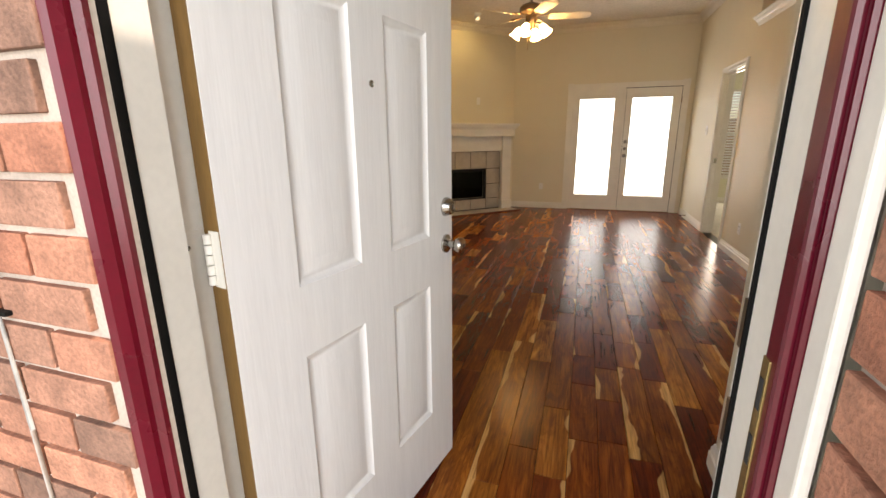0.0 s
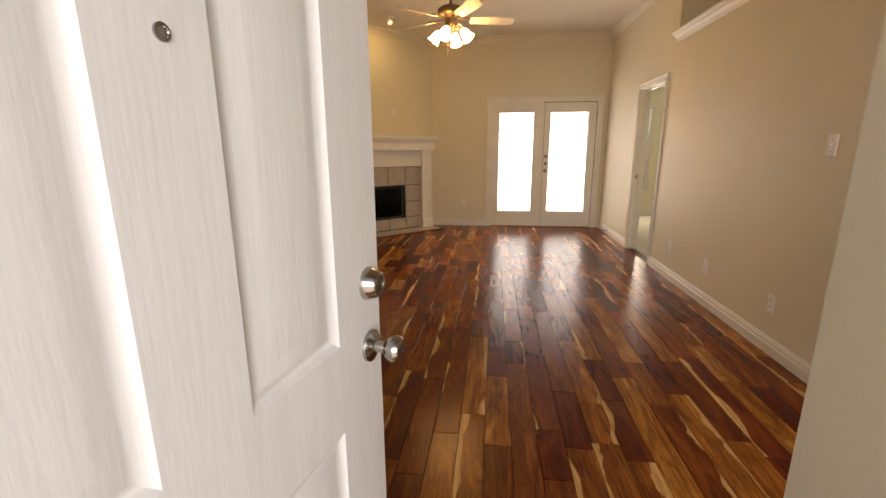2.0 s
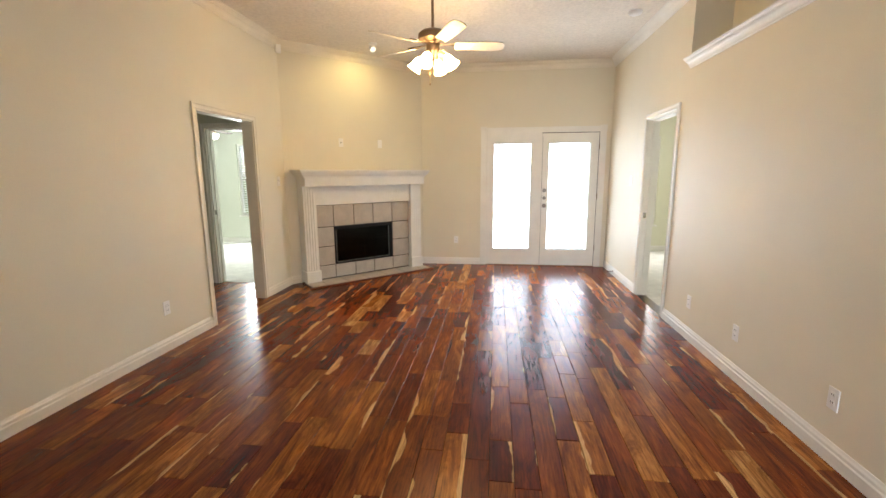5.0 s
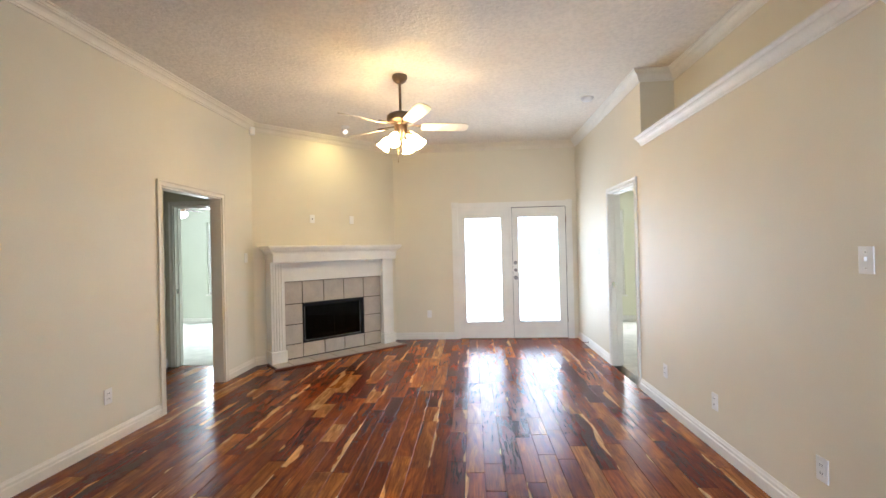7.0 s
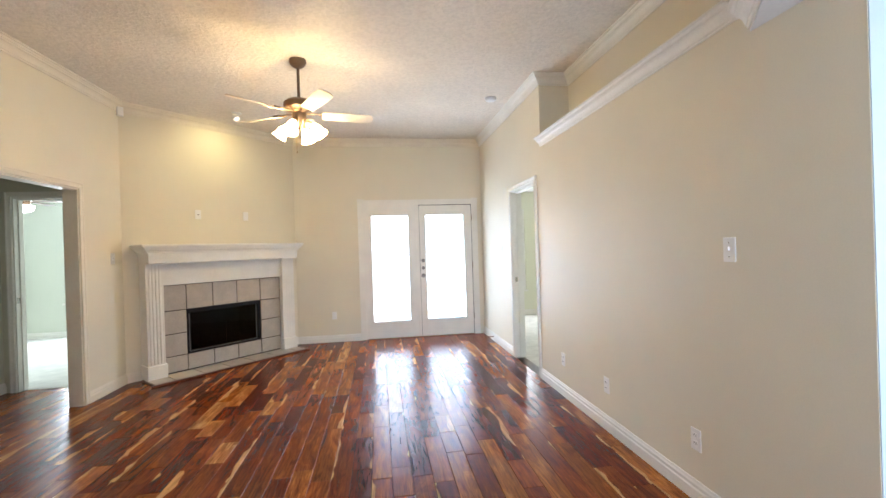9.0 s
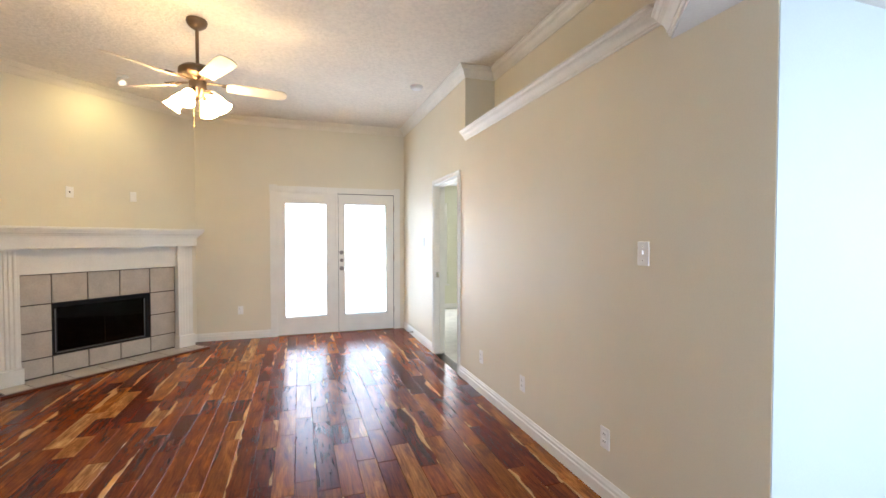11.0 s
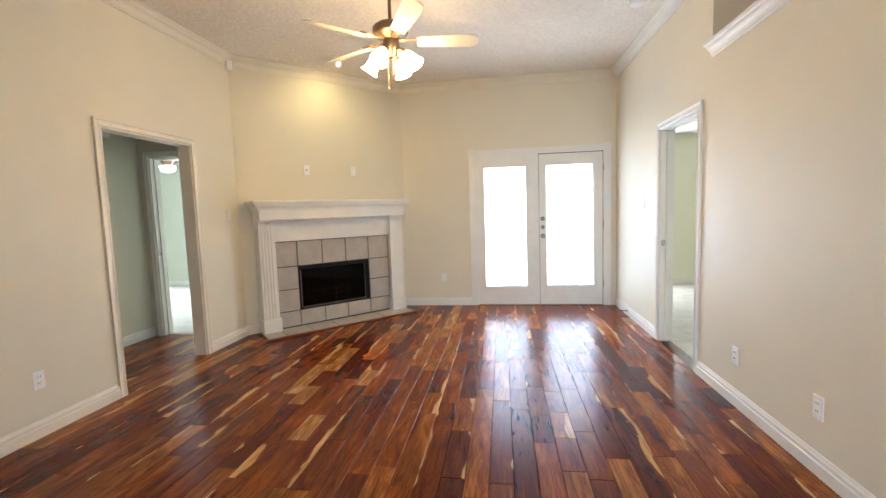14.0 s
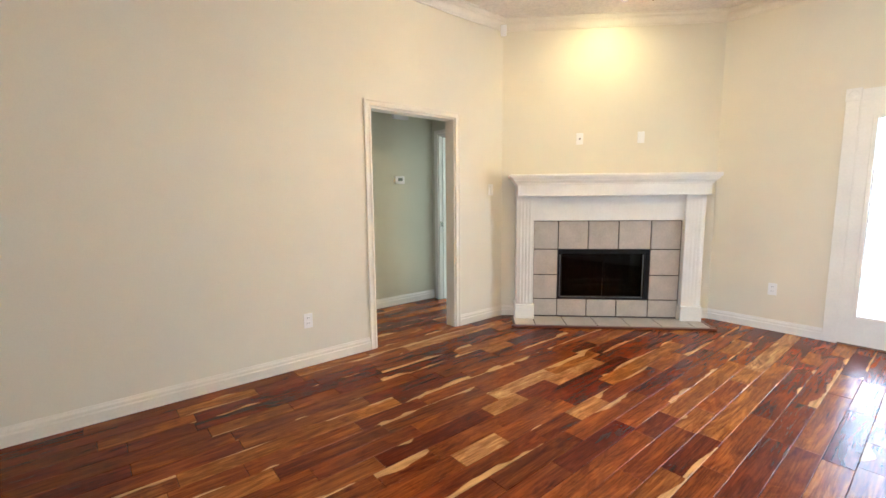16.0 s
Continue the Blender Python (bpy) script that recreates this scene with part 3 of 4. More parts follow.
bolt = smooth(part("deadbolt", lathe(bmesh.new(), [(0.034, 0), (0.034, 0.004), (0.0245, 0.026), (0.0225, 0.028), (0.0150, 0.028), (0.0140, 0.024), (0.0100, 0.024)], 28, at), NICKEL, leaf, "polished nickel deadbolt cylinder"))
part("cylinder", lathe(bmesh.new(), [(0.0138, 0.0245), (0.0138, 0.0262), (0.0120, 0.0268)], 20, at), BRONZE, bolt, "dark lock cylinder")
part("keyhole", boxes((0.8465, 0.8495, -0.0280, -0.0262, 1.040, 1.056)), DARK, bolt)
smooth(part("peephole", lathe(bmesh.new(), [(0.009, 0), (0.009, 0.003), (0.006, 0.004), (0.005, 0.002)], 16, Matrix.Translation((0.461, 0, 1.420)) @ face), NICKEL, leaf, "small nickel peephole"))
for z in (0.30, 1.066, 1.80):
    part("hinge_plate", boxes((S0 - 0.0038, S0 - 0.0022, 0.002, 0.030, z - 0.055, z + 0.055)), TRIM, front, "white painted hinge plate")
part("strike_plate", boxes((S1, S1 + 0.0015, 0.010, 0.035, 0.90, 0.96), (S1, S1 + 0.0015, 0.010, 0.035, 1.035, 1.095)), NICKEL, leaf, "nickel latch plates on the door edge")

# frame of the front door, rabbeted, seen from outside to inside
JL, JO, JR = -0.592, -0.553, 0.314
frame_1 = base("door_frame", pose(0, 0, 0), "white and maroon painted rabbeted front door frame", "door frame", "", "structure")
part("jamb", boxes((JL - 0.035, JL, 0.448, YF + 0.012, 0, 2.06), (JR, JR + 0.05, 0.437, 0.506, 0, 2.06), (JR + 0.001, JR + 0.05, 0.516, 0.533, 0, 2.06), (JL, JR, 0.44, YF + 0.012, 2.05, 2.06)), TRIM, frame_1, "white inner jamb")
part("latch_keeper", boxes((JR - 0.003, JR + 0.002, 0.516, 0.530, 1.005, 1.075), (JR - 0.003, JR + 0.002, 0.516, 0.530, 0.855, 0.925), bevel=0.001), BRONZE, frame_1, "dark bronze latch keepers")
part("outer_stop", boxes((JL - 0.03, JO + 0.006, 0.347, 0.361, 0, 2.05)), GREYPAINT, frame_1, "grey weathered stop strip")
part("stop", boxes((JL - 0.035, JO + 0.006, 0.378, 0.440, 0, 2.06)), TRIM, frame_1, "white door stop")
part("weatherstrip", boxes((JL - 0.03, JL + 0.006, 0.440, 0.449, 0, 2.05), (JL - 0.03, JO + 0.008, 0.362, 0.377, 0, 2.05), (JR - 0.004, JR + 0.03, 0.507, 0.515, 0, 2.05)), RUBBER, frame_1, "black rubber weatherstrip")
bm = bmesh.new()
sweep(bm, [(0, 0), (0.016, 0.004), (0.020, 0.016), (0.012, 0.024), (0.016, 0.036), (0.012, 0.052), (0, 0.056)], (0, 0, 0), (0, 2.06, 0), (1, 0))
ob = part("brickmould", bm, MAROON, frame_1, "maroon painted outer moulding")
ob.matrix_world = Matrix.Translation((JO, 0.349, 0)) @ Matrix.Rotation(radians(90), 4, "X")
part("outer_jamb", boxes((JR - 0.006, JR + 0.03, 0.397, 0.4365, 0, 2.06), (JR + 0.002, JR + 0.03, 0.388, 0.396, 0, 2.06), bevel=0.006), MAROON, frame_1, "maroon painted outer jamb")
part("outer_trim", boxes((JR + 0.008, JR + 0.022, 0.350, 0.3875, 0, 2.06), bevel=0.004), TRIM, frame_1, "white outer trim with worn paint")
part("strike_plate", boxes((JR - 0.0085, JR - 0.0055, 0.414, 0.432, 0.78, 1.04), bevel=0.001), BRASS, frame_1, "worn brass strike plate")
part("strike_hole", boxes((JR - 0.0092, JR - 0.0080, 0.418, 0.428, 0.90, 0.94), (JR - 0.0092, JR - 0.0080, 0.418, 0.428, 0.975, 1.015)), DARK, frame_1)
for z in (0.30, 1.066, 1.80):
    h = part("hinge", boxes((JL, JL + 0.003, 0.452, 0.505, z - 0.055, z + 0.055)), TRIM, frame_1, "white painted butt hinge")
    bm = bmesh.new()
    for k in range(5):
        lathe(bm, [(0.0075, z - 0.05 + k * 0.02 + 0.001), (0.0075, z - 0.05 + k * 0.02 + 0.019)], 12, Matrix.Translation((-0.5625, 0.4955, 0)))
    smooth(part("knuckle", bm, TRIM, h))
    part("screw", lathe(bmesh.new(), [(0.005, 0), (0.005, 0.0015)], 10, Matrix.Translation((JL + 0.003, 0.475, z + 0.025)) @ Matrix.Rotation(radians(90), 4, "Y")), NICKEL, h)
structure("threshold", boxes((JL, JR, 0.32, 0.56, -0.02, 0.012), bevel=0.004), BRASS, "worn metal door threshold", "threshold")

# ---- fireplace ----
def fireplace():
    root = base("fireplace", fp, "white mantel fireplace with greige tile surround and black firebox", "fireplace")
    back = part("surround", boxes((0.33, 0.595, -0.112, 0.0, 0.02, 1.06), (1.52, 1.83, -0.112, 0.0, 0.02, 1.06), (0.595, 1.52, -0.112, 0.0, 0.745, 1.06), (0.595, 1.52, -0.112, 0.0, 0.02, 0.22)), GROUT, root, "dark grout backing of the tiles")
    us, zs = (0.34, 0.595, 0.9, 1.205, 1.525, 1.82), (0.03, 0.215, 0.475, 0.745, 1.043)
    g = 0.0055
    for i in range(5):
        for j in range(4):
            if 0 < i < 4 and j in (1, 2):
                continue
            part("tile", boxes((us[i] + g, us[i + 1] - g, -0.122, -0.108, zs[j] + g, zs[j + 1] - g), bevel=0.003), TILE, back)
    hearth = part("hearth", boxes((0.12, 2.03, -0.455, -0.11, 0.0, 0.014)), GROUT, root, "tiled hearth flush on the floor")
    hu = [0.135, 0.34, 0.645, 0.95, 1.255, 1.56, 1.865, 2.015]
    for a, b in zip(hu, hu[1:]):
        part("tile", boxes((a + g, b - g, -0.42, -0.115, 0.010, 0.022), bevel=0.003), TILE, hearth)
    part("hearth_edging", boxes((0.10, 2.05, -0.462, -0.424, 0.0, 0.020), (2.02, 2.05, -0.424, -0.15, 0.0, 0.020), bevel=0.004), EDGEWOOD, root, "dark wood strip round the hearth")
    # firebox
    box = part("firebox", boxes((0.50, 0.60, 0.0, 0.45, 0.15, 0.90), (1.515, 1.62, 0.0, 0.45, 0.15, 0.90), (0.50, 1.62, 0.45, 0.50, 0.15, 0.90), (0.50, 1.62, -0.11, 0.50, 0.12, 0.225), (0.50, 1.62, -0.05, 0.50, 0.74, 0.92)), SOOT, root, "sooty black firebox")
    part("face_frame", boxes((0.597, 0.635, -0.125, -0.10, 0.222, 0.743), (1.48, 1.518, -0.125, -0.10, 0.222, 0.743), (0.635, 1.48, -0.125, -0.10, 0.70, 0.743), (0.635, 1.48, -0.125, -0.10, 0.222, 0.25), bevel=0.003), BLACK, box, "black metal face frame")
    part("door_trim", boxes((0.612, 0.622, -0.130, -0.118, 0.245, 0.69), (1.452, 1.462, -0.130, -0.118, 0.255, 0.69), (0.622, 1.462, -0.130, -0.118, 0.236, 0.246), bevel=0.002), STEEL, box, "thin steel trim of the glass doors")
    for a, b in ((0.640, 1.055), (1.060, 1.475)):
        part("pane", boxes((a, b, -0.112, -0.107, 0.252, 0.70)), SMOKED, box, "dark smoked glass door")
    bm = bmesh.new()
    for k in range(3):
        tube(bm, [(0.75 + 0.02 * k, 0.12 + 0.08 * k, 0.28 + 0.05 * (k == 1)), (1.05, 0.13 + 0.07 * k, 0.30 + 0.05 * (k == 1)), (1.36, 0.12 + 0.08 * k, 0.29 + 0.05 * (k == 1))], 0.035, 10)
    smooth(part("log", bm, surface("burnt log", (0.09, 0.06, 0.04), 0.9, 0.4, 12, 60, 0.6, 0.006), box, "charred ceramic logs"))
    # mantel
    part("frieze", boxes((0.31, 1.85, -0.150, 0.0, 1.046, 1.31), bevel=0.003), TRIM, root, "white frieze board")
    for a, b, h in ((0.16, 0.335, 0.010), (1.825, 2.01, 0.002)):
        p = part("pilaster", boxes((a, b, -0.185, 0.0, 0.02, 1.30), bevel=0.003), TRIM, root, "white fluted pilaster")
        part("plinth", boxes((a - 0.012, b + 0.012, -0.212, 0.0, 0.018, 0.17), bevel=0.006), TRIM, p)
        w = (b - a - 0.04) / 4
        for k in range(4):
            bm = bmesh.new()
            x = a + 0.02 + w * (k + 0.5)
            sweep(bm, [(-w * 0.36, 0.0), (-w * 0.36, h / 2), (-w * 0.2, h), (w * 0.2, h), (w * 0.36, h / 2), (w * 0.36, 0.0)], (0, 0, 0), (0, 1.09, 0), (1, 0))
            o = part("reed", bm, TRIM, p)
            o.matrix_local = Matrix.Translation((x, -0.184, 0.185)) @ Matrix.Rotation(radians(90), 4, "X")
    head = part("entablature", boxes((0.155, 2.0, -0.30, 0.0, 1.30, 1.43), bevel=0.004), TRIM, root, "white mantel box")
    prof = [(0, 0), (0, -0.078), (0.008, -0.078), (0.011, -0.070), (0.011, -0.062), (0.018, -0.058), (0.024, -0.046), (0.036, -0.036), (0.042, -0.034), (0.042, -0.026), (0.048, -0.022), (0.052, -0.010), (0.060, -0.008), (0.060, 0)]
    bm = bmesh.new()
    sweep(bm, prof, (0.155, -0.30, 1.485), (2.0, -0.30, 1.485), (0, -1), -1, -1)
    sweep(bm, prof, (0.155, 0.0, 1.485), (0.155, -0.30, 1.485), (-1, 0), 0, -1)
    sweep(bm, prof, (2.0, -0.30, 1.485), (2.0, -0.02, 1.485), (1, 0), -1, 0)
    part("crown", bm, TRIM, head, "white crown moulding under the shelf")
    part("shelf", boxes((0.075, 2.055, -0.375, 0.0, 1.485, 1.512), bevel=0.006), TRIM, root, "white mantel shelf")
    return root


fireplace()

# ---- ceiling fan ----
def ceiling_fan():
    root = base("ceiling_fan", pose(-0.585, 5.275, ZC), "bronze ceiling fan with pale blades and four lit tulip shades", "ceiling fan")
    smooth(part("canopy", lathe(bmesh.new(), [(0.072, 0.0), (0.074, -0.02), (0.062, -0.045), (0.035, -0.068), (0.016, -0.075)], 28), BRONZE, root, "antique bronze canopy"))
    smooth(part("downrod", lathe(bmesh.new(), [(0.0125, -0.07), (0.0125, -0.345)], 14), BRONZE, root))
    smooth(part("motor", lathe(bmesh.new(), [(0.03, -0.335), (0.055, -0.345), (0.105, -0.362), (0.130, -0.385), (0.132, -0.420), (0.118, -0.440), (0.07, -0.455), (0.06, -0.470)], 32), BRONZE, root, "antique bronze motor housing"))
    smooth(part("switch_housing", lathe(bmesh.new(), [(0.06, -0.470), (0.062, -0.520), (0.05, -0.540), (0.042, -0.575), (0.026, -0.60), (0.010, -0.612)], 24), BRONZE, root))
    for k in range(5):
        a = radians(10 + 72 * k)
        rot = Matrix.Rotation(a, 4, "Z")
        arm = boxes((0.06, 0.20, -0.016, 0.016, -0.474, -0.468), (0.17, 0.26, -0.035, 0.035, -0.476, -0.470), bevel=0.002)
        arm.transform(rot)
        part("blade_arm", arm, BRONZE, root)
        bm = bmesh.new()
        outline = [(0.20, -0.052), (0.40, -0.062), (0.56, -0.066), (0.625, -0.058), (0.648, -0.030), (0.652, 0.0), (0.648, 0.030), (0.625, 0.058), (0.56, 0.066), (0.40, 0.062), (0.20, 0.052)]
        lo = [bm.verts.new((x, y, -0.004)) for x, y in outline]
        hi = [bm.verts.new((x, y, 0.004)) for x, y in outline]
        bm.faces.new(lo[::-1])
        bm.faces.new(hi)
        for i in range(len(lo)):
            j = (i + 1) % len(lo)
            bm.faces.new((lo[i], lo[j], hi[j], hi[i]))
        bm.transform(rot @ Matrix.Translation((0, 0, -0.482)) @ Matrix.Rotation(radians(-16), 4, "X"))
        part("blade", bm, FANBLADE, root, "pale cream fan blade")
    for k in range(4):
        a = radians(77 + 90 * k)
        c, s = math.cos(a), math.sin(a)
        arm = smooth(part("light_arm", tube(bmesh.new(), [(0.03 * c, 0.03 * s, -0.555), (0.08 * c, 0.08 * s, -0.548), (0.115 * c, 0.115 * s, -0.562), (0.125 * c, 0.125 * s, -0.585)], 0.010), BRONZE, root))
        tilt = Matrix.Translation((0.122 * c, 0.122 * s, -0.58)) @ Matrix.Rotation(a, 4, "Z") @ Matrix.Rotation(radians(-38), 4, "Y")
        smooth(part("shade", lathe(bmesh.new(), [(0.022, 0.0), (0.034, -0.018), (0.044, -0.045), (0.047, -0.075), (0.055, -0.102), (0.066, -0.118), (0.063, -0.118), (0.050, -0.098), (0.040, -0.06), (0.010, -0.03)], 24, tilt), SHADE, arm, "lit frosted tulip glass shade"))
    for x, y, l in ((0.02, -0.03, 0.10), (-0.03, 0.01, 0.18)):
        ch = part("pull_chain", tube(bmesh.new(), [(x, y, -0.60), (x, y, -0.62 - l)], 0.0018, 6), BRASS, root)
        smooth(part("chain_ball", lathe(bmesh.new(), [(0.002, 0.0), (0.006, -0.008), (0.006, -0.016), (0.002, -0.022)], 10, Matrix.Translation((x, y, -0.62 - l))), BRASS, ch))
    return root


ceiling_fan()

# ---- small fixtures ----
def plate(kind, m, label, category):
    """A wall plate in the plane y = 0, sticking out to -y."""
    root = base({"outlet": "outlet", "coax": "cable_outlet", "blank": "blank_plate"}.get(kind, "light_switch"), m, label, category, "wall plates")
    w = {"outlet": 0.035, "switch": 0.035, "blank": 0.035, "double": 0.058, "triple": 0.068, "coax": 0.035}[kind]
    part("cover", boxes((-w, w, -0.006, 0.0, -0.0575, 0.0575), bevel=0.0025), PLASTIC, root)
    if kind == "outlet":
        for z in (0.02, -0.02):
            s = part("socket", boxes((-0.016, 0.016, -0.0085, -0.005, z - 0.014, z + 0.014), bevel=0.003), PLASTIC, root)
            part("slot", boxes((-0.008, -0.005, -0.0092, -0.008, z - 0.002, z + 0.008), (0.005, 0.008, -0.0092, -0.008, z - 0.002, z + 0.008)), DARK, s)
    elif kind == "coax":
        smooth(part("jack", lathe(bmesh.new(), [(0.008, 0.004), (0.008, 0.009), (0.005, 0.010), (0.005, 0.016)], 14, Matrix.Rotation(radians(90), 4, "X")), DARK, root, "dark threaded jack"))
    elif kind != "blank":
        n = {"switch": 1, "double": 2, "triple": 3}[kind]
        for k in range(n):
            x = (k - (n - 1) / 2) * (0.046 if n < 3 else 0.038)
            part("toggle", boxes((x - 0.005, x + 0.005, -0.016, -0.005, -0.004, 0.014), bevel=0.002), PLASTIC, root)
            for zz in (0.033, -0.033):
                part("screw", boxes((x - 0.003, x + 0.003, -0.0072, -0.0055, zz - 0.003, zz + 0.003)), NICKEL, root)
    return root


def east(y, z):
    return pose(XE, y, z, 0, 0, -90)


def west(y, z):
    return pose(XW, y, z, 0, 0, 90)


for y, z in ((5.033, 0.33), (4.286, 0.33), (3.388, 0.325)):
    plate("outlet", east(y, z), "white duplex outlet on the cream wall above the baseboard", "outlet")
plate("switch", east(3.133, 1.324), "white single light switch plate on the cream wall", "light switch")
plate("switch", east(6.91, 1.352), "white light switch plate beside the patio doors", "light switch")
plate("outlet", west(4.297, 0.36), "white duplex outlet on the cream wall near the hall doorway", "outlet")
plate("switch", west(6.31, 1.37), "white light switch plate beside the fireplace", "light switch")
plate("outlet", pose(-0.63, YN, 0.40), "white duplex outlet on the wall beside the patio doors", "outlet")
plate("coax", fp @ pose(0.808, 0, 1.885), "white cable plate with a dark jack above the mantel", "cable outlet")
plate("blank", fp @ pose(1.42, 0, 1.888), "white blank cover plate above the mantel", "outlet")
plate("triple", pose(0.667, 1.27, 1.342, 0, 0, -90), "white three-gang light switch plate in the entry", "light switch")

stopper = base("door_stop", pose(XE - 0.016, 7.42, 0.06), "small dark spring door stop on the baseboard", "door stop")
smooth(part("spring", lathe(bmesh.new(), [(0.012, 0.0), (0.012, 0.006), (0.006, 0.008), (0.006, 0.066)], 12, Matrix.Rotation(radians(-90), 4, "Y")), BRONZE, stopper))
smooth(part("tip", lathe(bmesh.new(), [(0.006, 0.066), (0.009, 0.068), (0.009, 0.080), (0.005, 0.083)], 12, Matrix.Rotation(radians(-90), 4, "Y")), RUBBER, stopper, "black rubber tip"))

detector = base("smoke_detector", pose(1.39, 6.117, ZC), "round white smoke detector on the ceiling", "smoke detector")
smooth(part("body", lathe(bmesh.new(), [(0.068, 0), (0.068, -0.012), (0.056, -0.030), (0.040, -0.036), (0.012, -0.036)], 28), PLASTIC, detector))
spot = base("spotlight", pose(-1.57, 6.79, ZC), "small white ceiling spotlight aimed at the chimney wall", "spotlight")
smooth(part("canopy", lathe(bmesh.new(), [(0.055, 0), (0.055, -0.010), (0.030, -0.018)], 24), PLASTIC, spot))
aim = Matrix.Translation((-0.02, 0.02, -0.045)) @ Matrix.Rotation(radians(45), 4, "Z") @ Matrix.Rotation(radians(-50), 4, "X")
head = smooth(part("head", lathe(bmesh.new(), [(0.022, 0.03), (0.034, 0.02), (0.040, -0.03), (0.042, -0.045), (0.036, -0.043)], 24, aim), PLASTIC, spot, "white swivelling lamp head"))
smooth(part("lens", lathe(bmesh.new(), [(0.028, -0.038), (0.024, -0.043), (0.008, -0.045)], 20, aim), SPOTLENS, head, "glowing lamp face"))
sensor = base("alarm_sensor", pose(-2.67, 6.455, 2.965, 0, 0, 45), "small white alarm sensor high in the wall corner", "alarm sensor")
part("body", boxes((-0.03, 0.03, -0.035, 0.02, -0.05, 0.05), bevel=0.012), PLASTIC, sensor)
thermo = base("thermostat", pose(-3.84, 5.93, 1.50, 0, 0, 90), "white thermostat with a small screen on the hall wall", "thermostat")
part("body", boxes((-0.065, 0.065, -0.028, 0, -0.045, 0.045), bevel=0.005), PLASTIC, thermo)
part("screen", boxes((-0.025, 0.035, -0.0295, -0.027, -0.012, 0.026)), surface("grey display", (0.18, 0.2, 0.17), 0.2, 0.02, 9, 90, 0), thermo)
chime = base("door_chime", pose(-3.84, 5.95, 2.27, 0, 0, 90), "white door chime box high on the hall wall", "door chime")
part("body", boxes((-0.10, 0.10, -0.05, 0, -0.07, 0.07), bevel=0.006), PLASTIC, chime)

# ---- bedroom fan, windows ----
bf = base("bedroom_ceiling_fan", pose(-4.30, 7.40, 2.40), "dark ceiling fan with a lit bowl in the bedroom", "ceiling fan")
smooth(part("canopy", lathe(bmesh.new(), [(0.06, 0.042), (0.06, 0.02), (0.03, -0.005), (0.014, -0.01), (0.014, -0.14)], 20), BRONZE, bf))
smooth(part("motor", lathe(bmesh.new(), [(0.03, -0.13), (0.08, -0.16), (0.095, -0.20), (0.09, -0.25), (0.065, -0.28), (0.055, -0.33)], 24), BRONZE, bf))
smooth(part("bowl", lathe(bmesh.new(), [(0.095, -0.33), (0.10, -0.35), (0.09, -0.385), (0.055, -0.41), (0.01, -0.418)], 24), BOWL, bf, "lit frosted bowl"))
BLADEWOOD = surface("dark fan blade", (0.16, 0.10, 0.07), 0.4, 0.15, 6, 60, 0.05, 0.0005)
for k in range(5):
    bm = boxes((0.10, 0.62, -0.06, 0.06, -0.275, -0.267), bevel=0.003)
    bm.transform(Matrix.Rotation(radians(28 + 72 * k), 4, "Z"))
    part("blade", bm, BLADEWOOD, bf)


def blind_window(name, x0, x1, z0, z1, y, label):
    root = base(name, pose(0, y, 0), label, "window", "", "structure")
    part("window_frame", boxes((x0, x0 + 0.04, 0.03, 0.09, z0, z1), (x1 - 0.04, x1, 0.03, 0.09, z0, z1), (x0 + 0.04, x1 - 0.04, 0.03, 0.09, z0, z0 + 0.04), (x0 + 0.04, x1 - 0.04, 0.03, 0.09, z1 - 0.04, z1), (x0 + 0.04, x1 - 0.04, 0.04, 0.08, (z0 + z1) / 2 - 0.02, (z0 + z1) / 2 + 0.02)), TRIM, root)
    part("window_sill", boxes((x0 - 0.03, x1 + 0.03, -0.03, 0.03, z0 - 0.03, z0), bevel=0.004), TRIM, root)
    p = part("pane", boxes((x0 + 0.03, x1 - 0.03, 0.058, 0.062, z0 + 0.03, z1 - 0.03)), PANE, root)
    p.visible_shadow = False
    n = int((z1 - z0 - 0.08) / 0.05)
    for k in range(n):
        bm = boxes((x0 + 0.045, x1 - 0.045, -0.022, 0.022, -0.0012, 0.0012))
        bm.transform(Matrix.Translation((0, 0.004, z1 - 0.07 - 0.05 * k)) @ Matrix.Rotation(radians(28), 4, "X"))
        part("slat", bm, PLASTIC, root)


blind_window("window_1", -5.46, -4.4, 0.6, 2.1, 9.82, "white window with slatted blinds in the bedroom")
blind_window("window_2", 2.38, 2.93, 0.5, 2.1, 9.5, "white window with slatted blinds in the side room")

# ---- outside ----
structure("ground", boxes((-400, 400, -400, 400, -0.2, -0.104)), GRASS, "dry lawn round the house", "ground")
structure("patio", boxes((-3, 5, 8.17, 11.5, -0.104, -0.02)), CONCRETE, "sunlit concrete patio", "patio")
structure("porch", boxes((-3, 4, -2.5, 0.39, -0.104, -0.015)), CONCRETE, "concrete porch slab", "porch")
fence = base("fence", pose(0, 13, -0.104), "weathered wooden privacy fence behind the patio", "fence")
for z in (0.3, 1.5):
    part("rail", boxes((-6, 8, 0.02, 0.06, z, z + 0.09)), FENCEWOOD, fence)
board = None
for k in range(93):
    if board is None:
        board = part("board", boxes((0, 0.14, 0, 0.018, 0.02, 1.8), bevel=0.003), FENCEWOOD, fence)
        ob = board
    else:
        ob = new("board", board.data)
        ob.parent = fence
    ob.location = (-6 + 0.15 * k, 0, 0.01 * math.sin(k * 1.7))

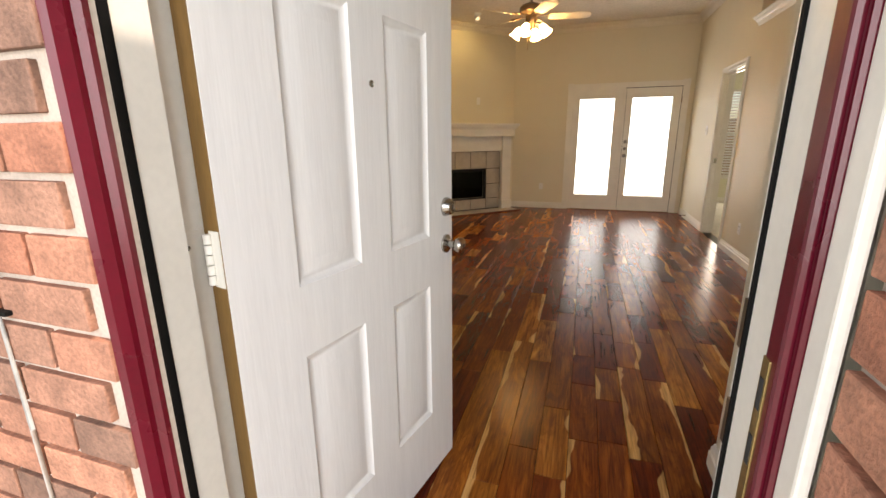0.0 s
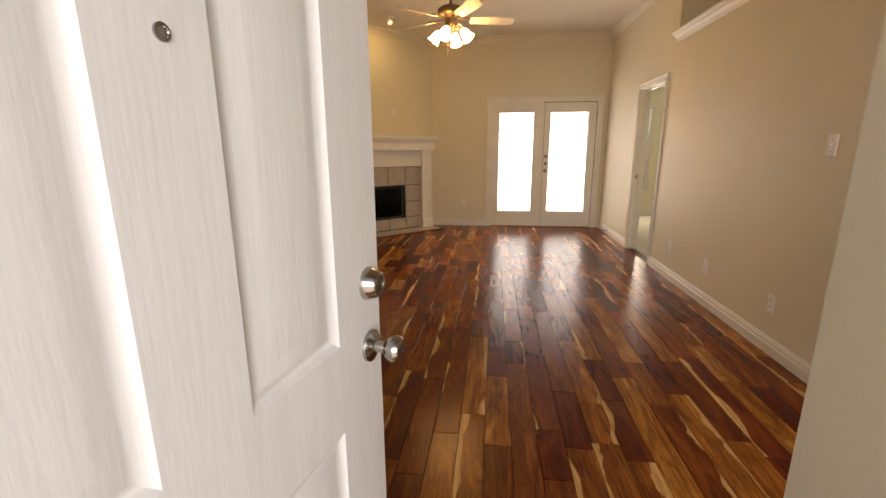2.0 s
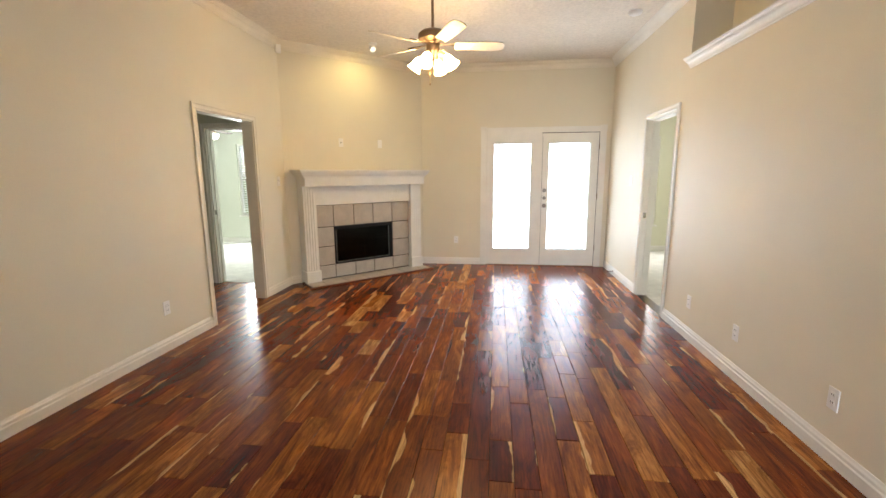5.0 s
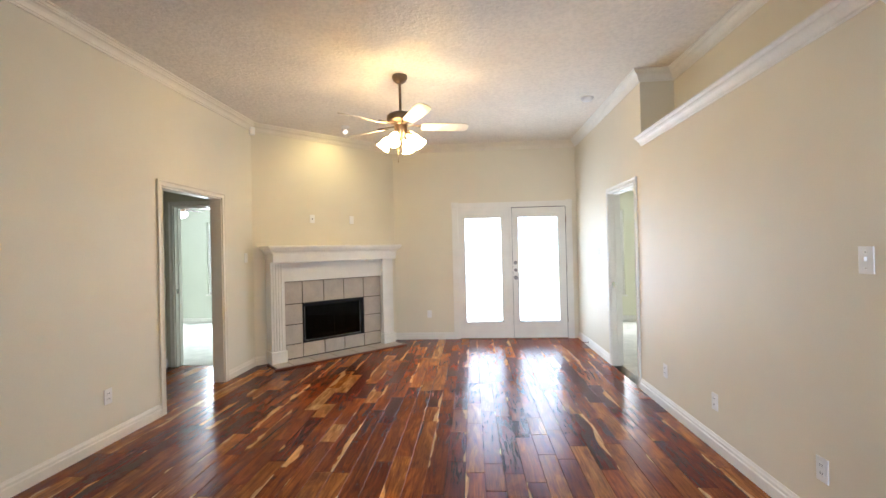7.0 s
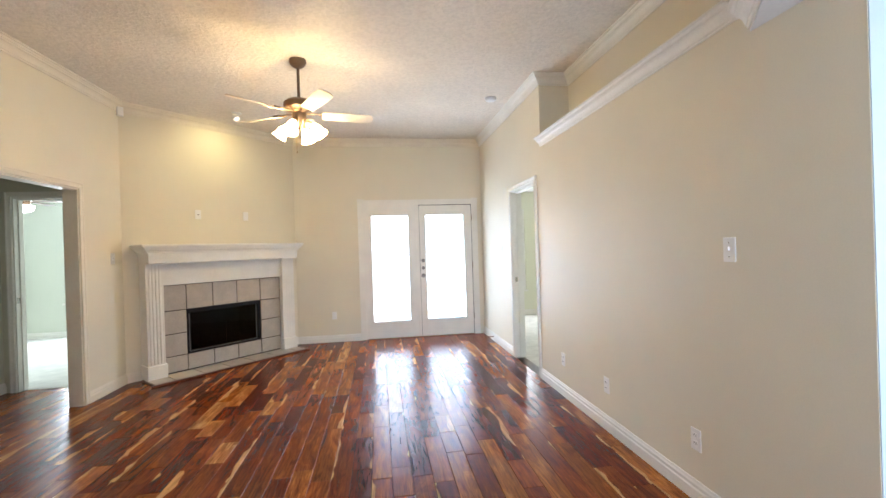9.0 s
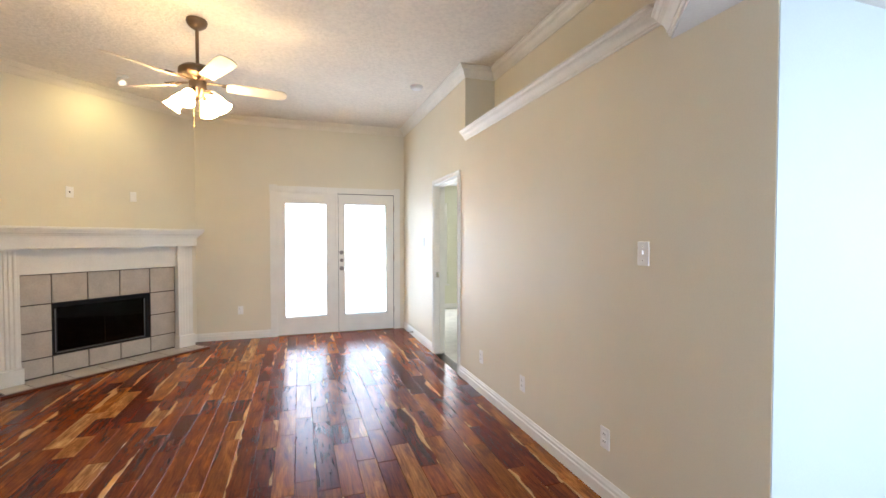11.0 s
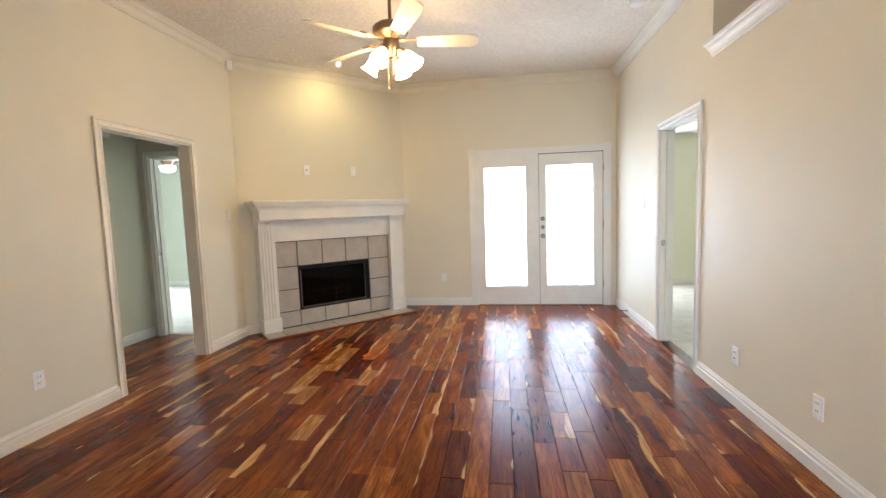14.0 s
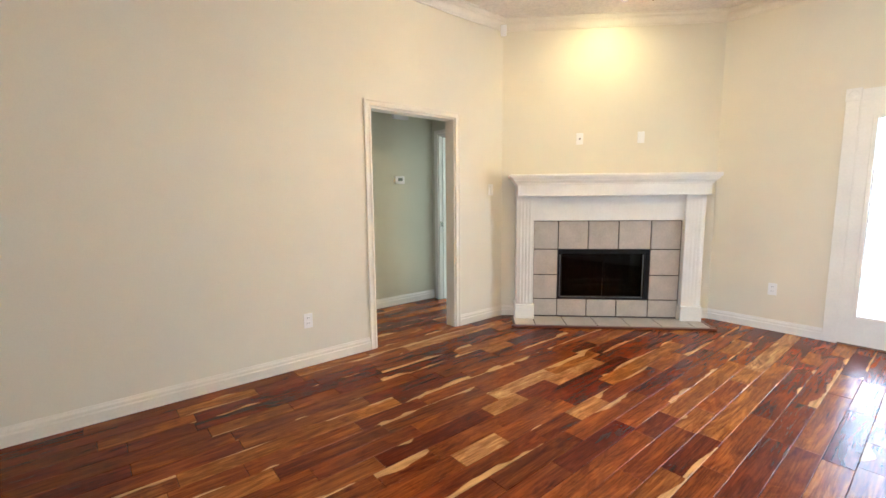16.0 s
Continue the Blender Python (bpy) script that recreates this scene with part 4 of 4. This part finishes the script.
# ---- brick front ----
def brick_wall(x0, x1, label, m=Matrix()):
    root = structure("wall_brick", boxes((x0, x1, 0.300, 0.398, -0.06, 2.9)), MORTAR, label, "brick wall")
    root.matrix_world = m
    full = None
    rows, bw, bh = 36, 0.195, 0.066
    for r in range(rows):
        x = x0 - (0.1 if r % 2 else 0.0)
        while x < x1 - 0.01:
            a, b = max(x, x0), min(x + bw, x1)
            if b - a > 0.03:
                if b - a > bw - 0.001:
                    if full is None:
                        full = boxes((-bw / 2, bw / 2, -0.008, 0.02, 0, bh), bevel=0.003)
                        me = bpy.data.meshes.new("brick")
                        full.to_mesh(me)
                        me.materials.append(BRICK)
                    ob = new("brick", me)
                    ob.parent = root
                else:
                    ob = part("brick", boxes((-(b - a) / 2, (b - a) / 2, -0.008, 0.02, 0, bh), bevel=0.003), BRICK, root)
                ob.location = ((a + b) / 2, 0.296, r * 0.078 - 0.005)
            x += bw + 0.010


brick_wall(-1.50, -0.553, "red brick wall beside the front door hinge")
brick_wall(0.0, 0.145, "shaded red brick return beside the front door latch", pose(0.049, 0.348, 0, 0, 0, -90))
brick_wall(0.368, 1.10, "red brick wall beside the front door latch", pose(0, -0.085, 0))

cable = base("cable", pose(-0.79, 0.285, 0), "thin grey cable running down the brick wall", "cable")
smooth(part("wire", tube(bmesh.new(), [(-0.02, -0.001, 2.6), (-0.012, -0.001, 1.9), (0.0, -0.001, 1.3), (0.004, -0.001, 0.8), (0.0, -0.001, -0.015)], 0.004, 8), GREYPAINT, cable))
part("clip", boxes((-0.006, 0.032, -0.007, 0.004, 1.016, 1.024), bevel=0.001), RUBBER, cable, "small dark cable clip")

# ---- floor ----
floor = structure("floor", boxes((XW, 1.70, 0.40, 8.06, -0.1, -0.013), (1.70, 4.6, 0.5, 2.545, -0.1, -0.014), (-3.84, XW, 3.8, 6.5, -0.1, -0.013)), SUB, "glossy hand-scraped acacia plank floor in mixed red brown and gold", "floor")
PW = 0.122
LENS = (0.32, 0.46, 0.61, 0.76, 0.92, 1.22)


def plank_verts(x0, x1, y0, y1):
    c, g = 0.0020, 0.0009
    lo, hi = -0.012, 0.0
    x0, x1, y0, y1 = x0 + g, x1 - g, y0 + g, y1 - g
    v = [(x0, y0, lo), (x1, y0, lo), (x1, y1, lo), (x0, y1, lo), (x0, y0, hi - 0.0016), (x1, y0, hi - 0.0016), (x1, y1, hi - 0.0016), (x0, y1, hi - 0.0016),
         (x0 + c, y0 + c, hi), (x1 - c, y0 + c, hi), (x1 - c, y1 - c, hi), (x0 + c, y1 - c, hi)]
    f = []
    for a in (0, 4):
        for k in range(4):
            f.append((a + k, a + (k + 1) % 4, a + 4 + (k + 1) % 4, a + 4 + k))
    f.append((8, 9, 10, 11))
    return v, f


rng = random.Random(7)
plank_me = {}
for n in LENS:
    v, f = plank_verts(-PW / 2, PW / 2, 0, n)
    me = bpy.data.meshes.new("plank")
    me.from_pydata(v, [], f)
    me.materials.append(OAK)
    plank_me[n] = me
far_v, far_f = [], []
near_n = 0
col = 0
x = XE - PW / 2
while x > -3.84 - PW:
    y0, y1 = (0.40, 8.015) if x > XW - 0.02 else (3.8, 6.5)
    y = y0 - rng.random() * 0.6
    while y < y1:
        n = rng.choice(LENS)
        a, b = max(y, y0), min(y + n, y1)
        xa, xb = max(x - PW / 2, -3.84), x + PW / 2
        if b - a > 0.02:
            inside = y >= y0 and y + n <= y1 and -2.0 < x and 1.6 < y < 6.3
            if inside and near_n < 300:
                ob = new("plank", plank_me[n])
                ob.parent = floor
                ob.location = (x, y, rng.uniform(-0.0008, 0.0008))
                ob.rotation_euler = (rng.uniform(-0.0008, 0.0008), rng.uniform(-0.0022, 0.0022), 0)
                near_n += 1
            else:
                v, f = plank_verts(xa, xb, a, b)
                k = len(far_v)
                far_v += v
                far_f += [tuple(i + k for i in q) for q in f]
        y += n
    x -= PW
x = XE + PW / 2
while x < 4.6:
    y0, y1 = 0.5, 2.545
    y = y0
    while y < y1:
        n = rng.choice(LENS)
        v, f = plank_verts(x - PW / 2, x + PW / 2, y, min(y + n, y1))
        k = len(far_v)
        far_v += v
        far_f += [tuple(i + k for i in q) for q in f]
        y += n
    x += PW
me = bpy.data.meshes.new("planks_far")
me.from_pydata(far_v, [], far_f)
me.materials.append(OAKFAR)
ob = new("planks_far", me)
ob.parent = floor
ob["kind"] = "stuff"
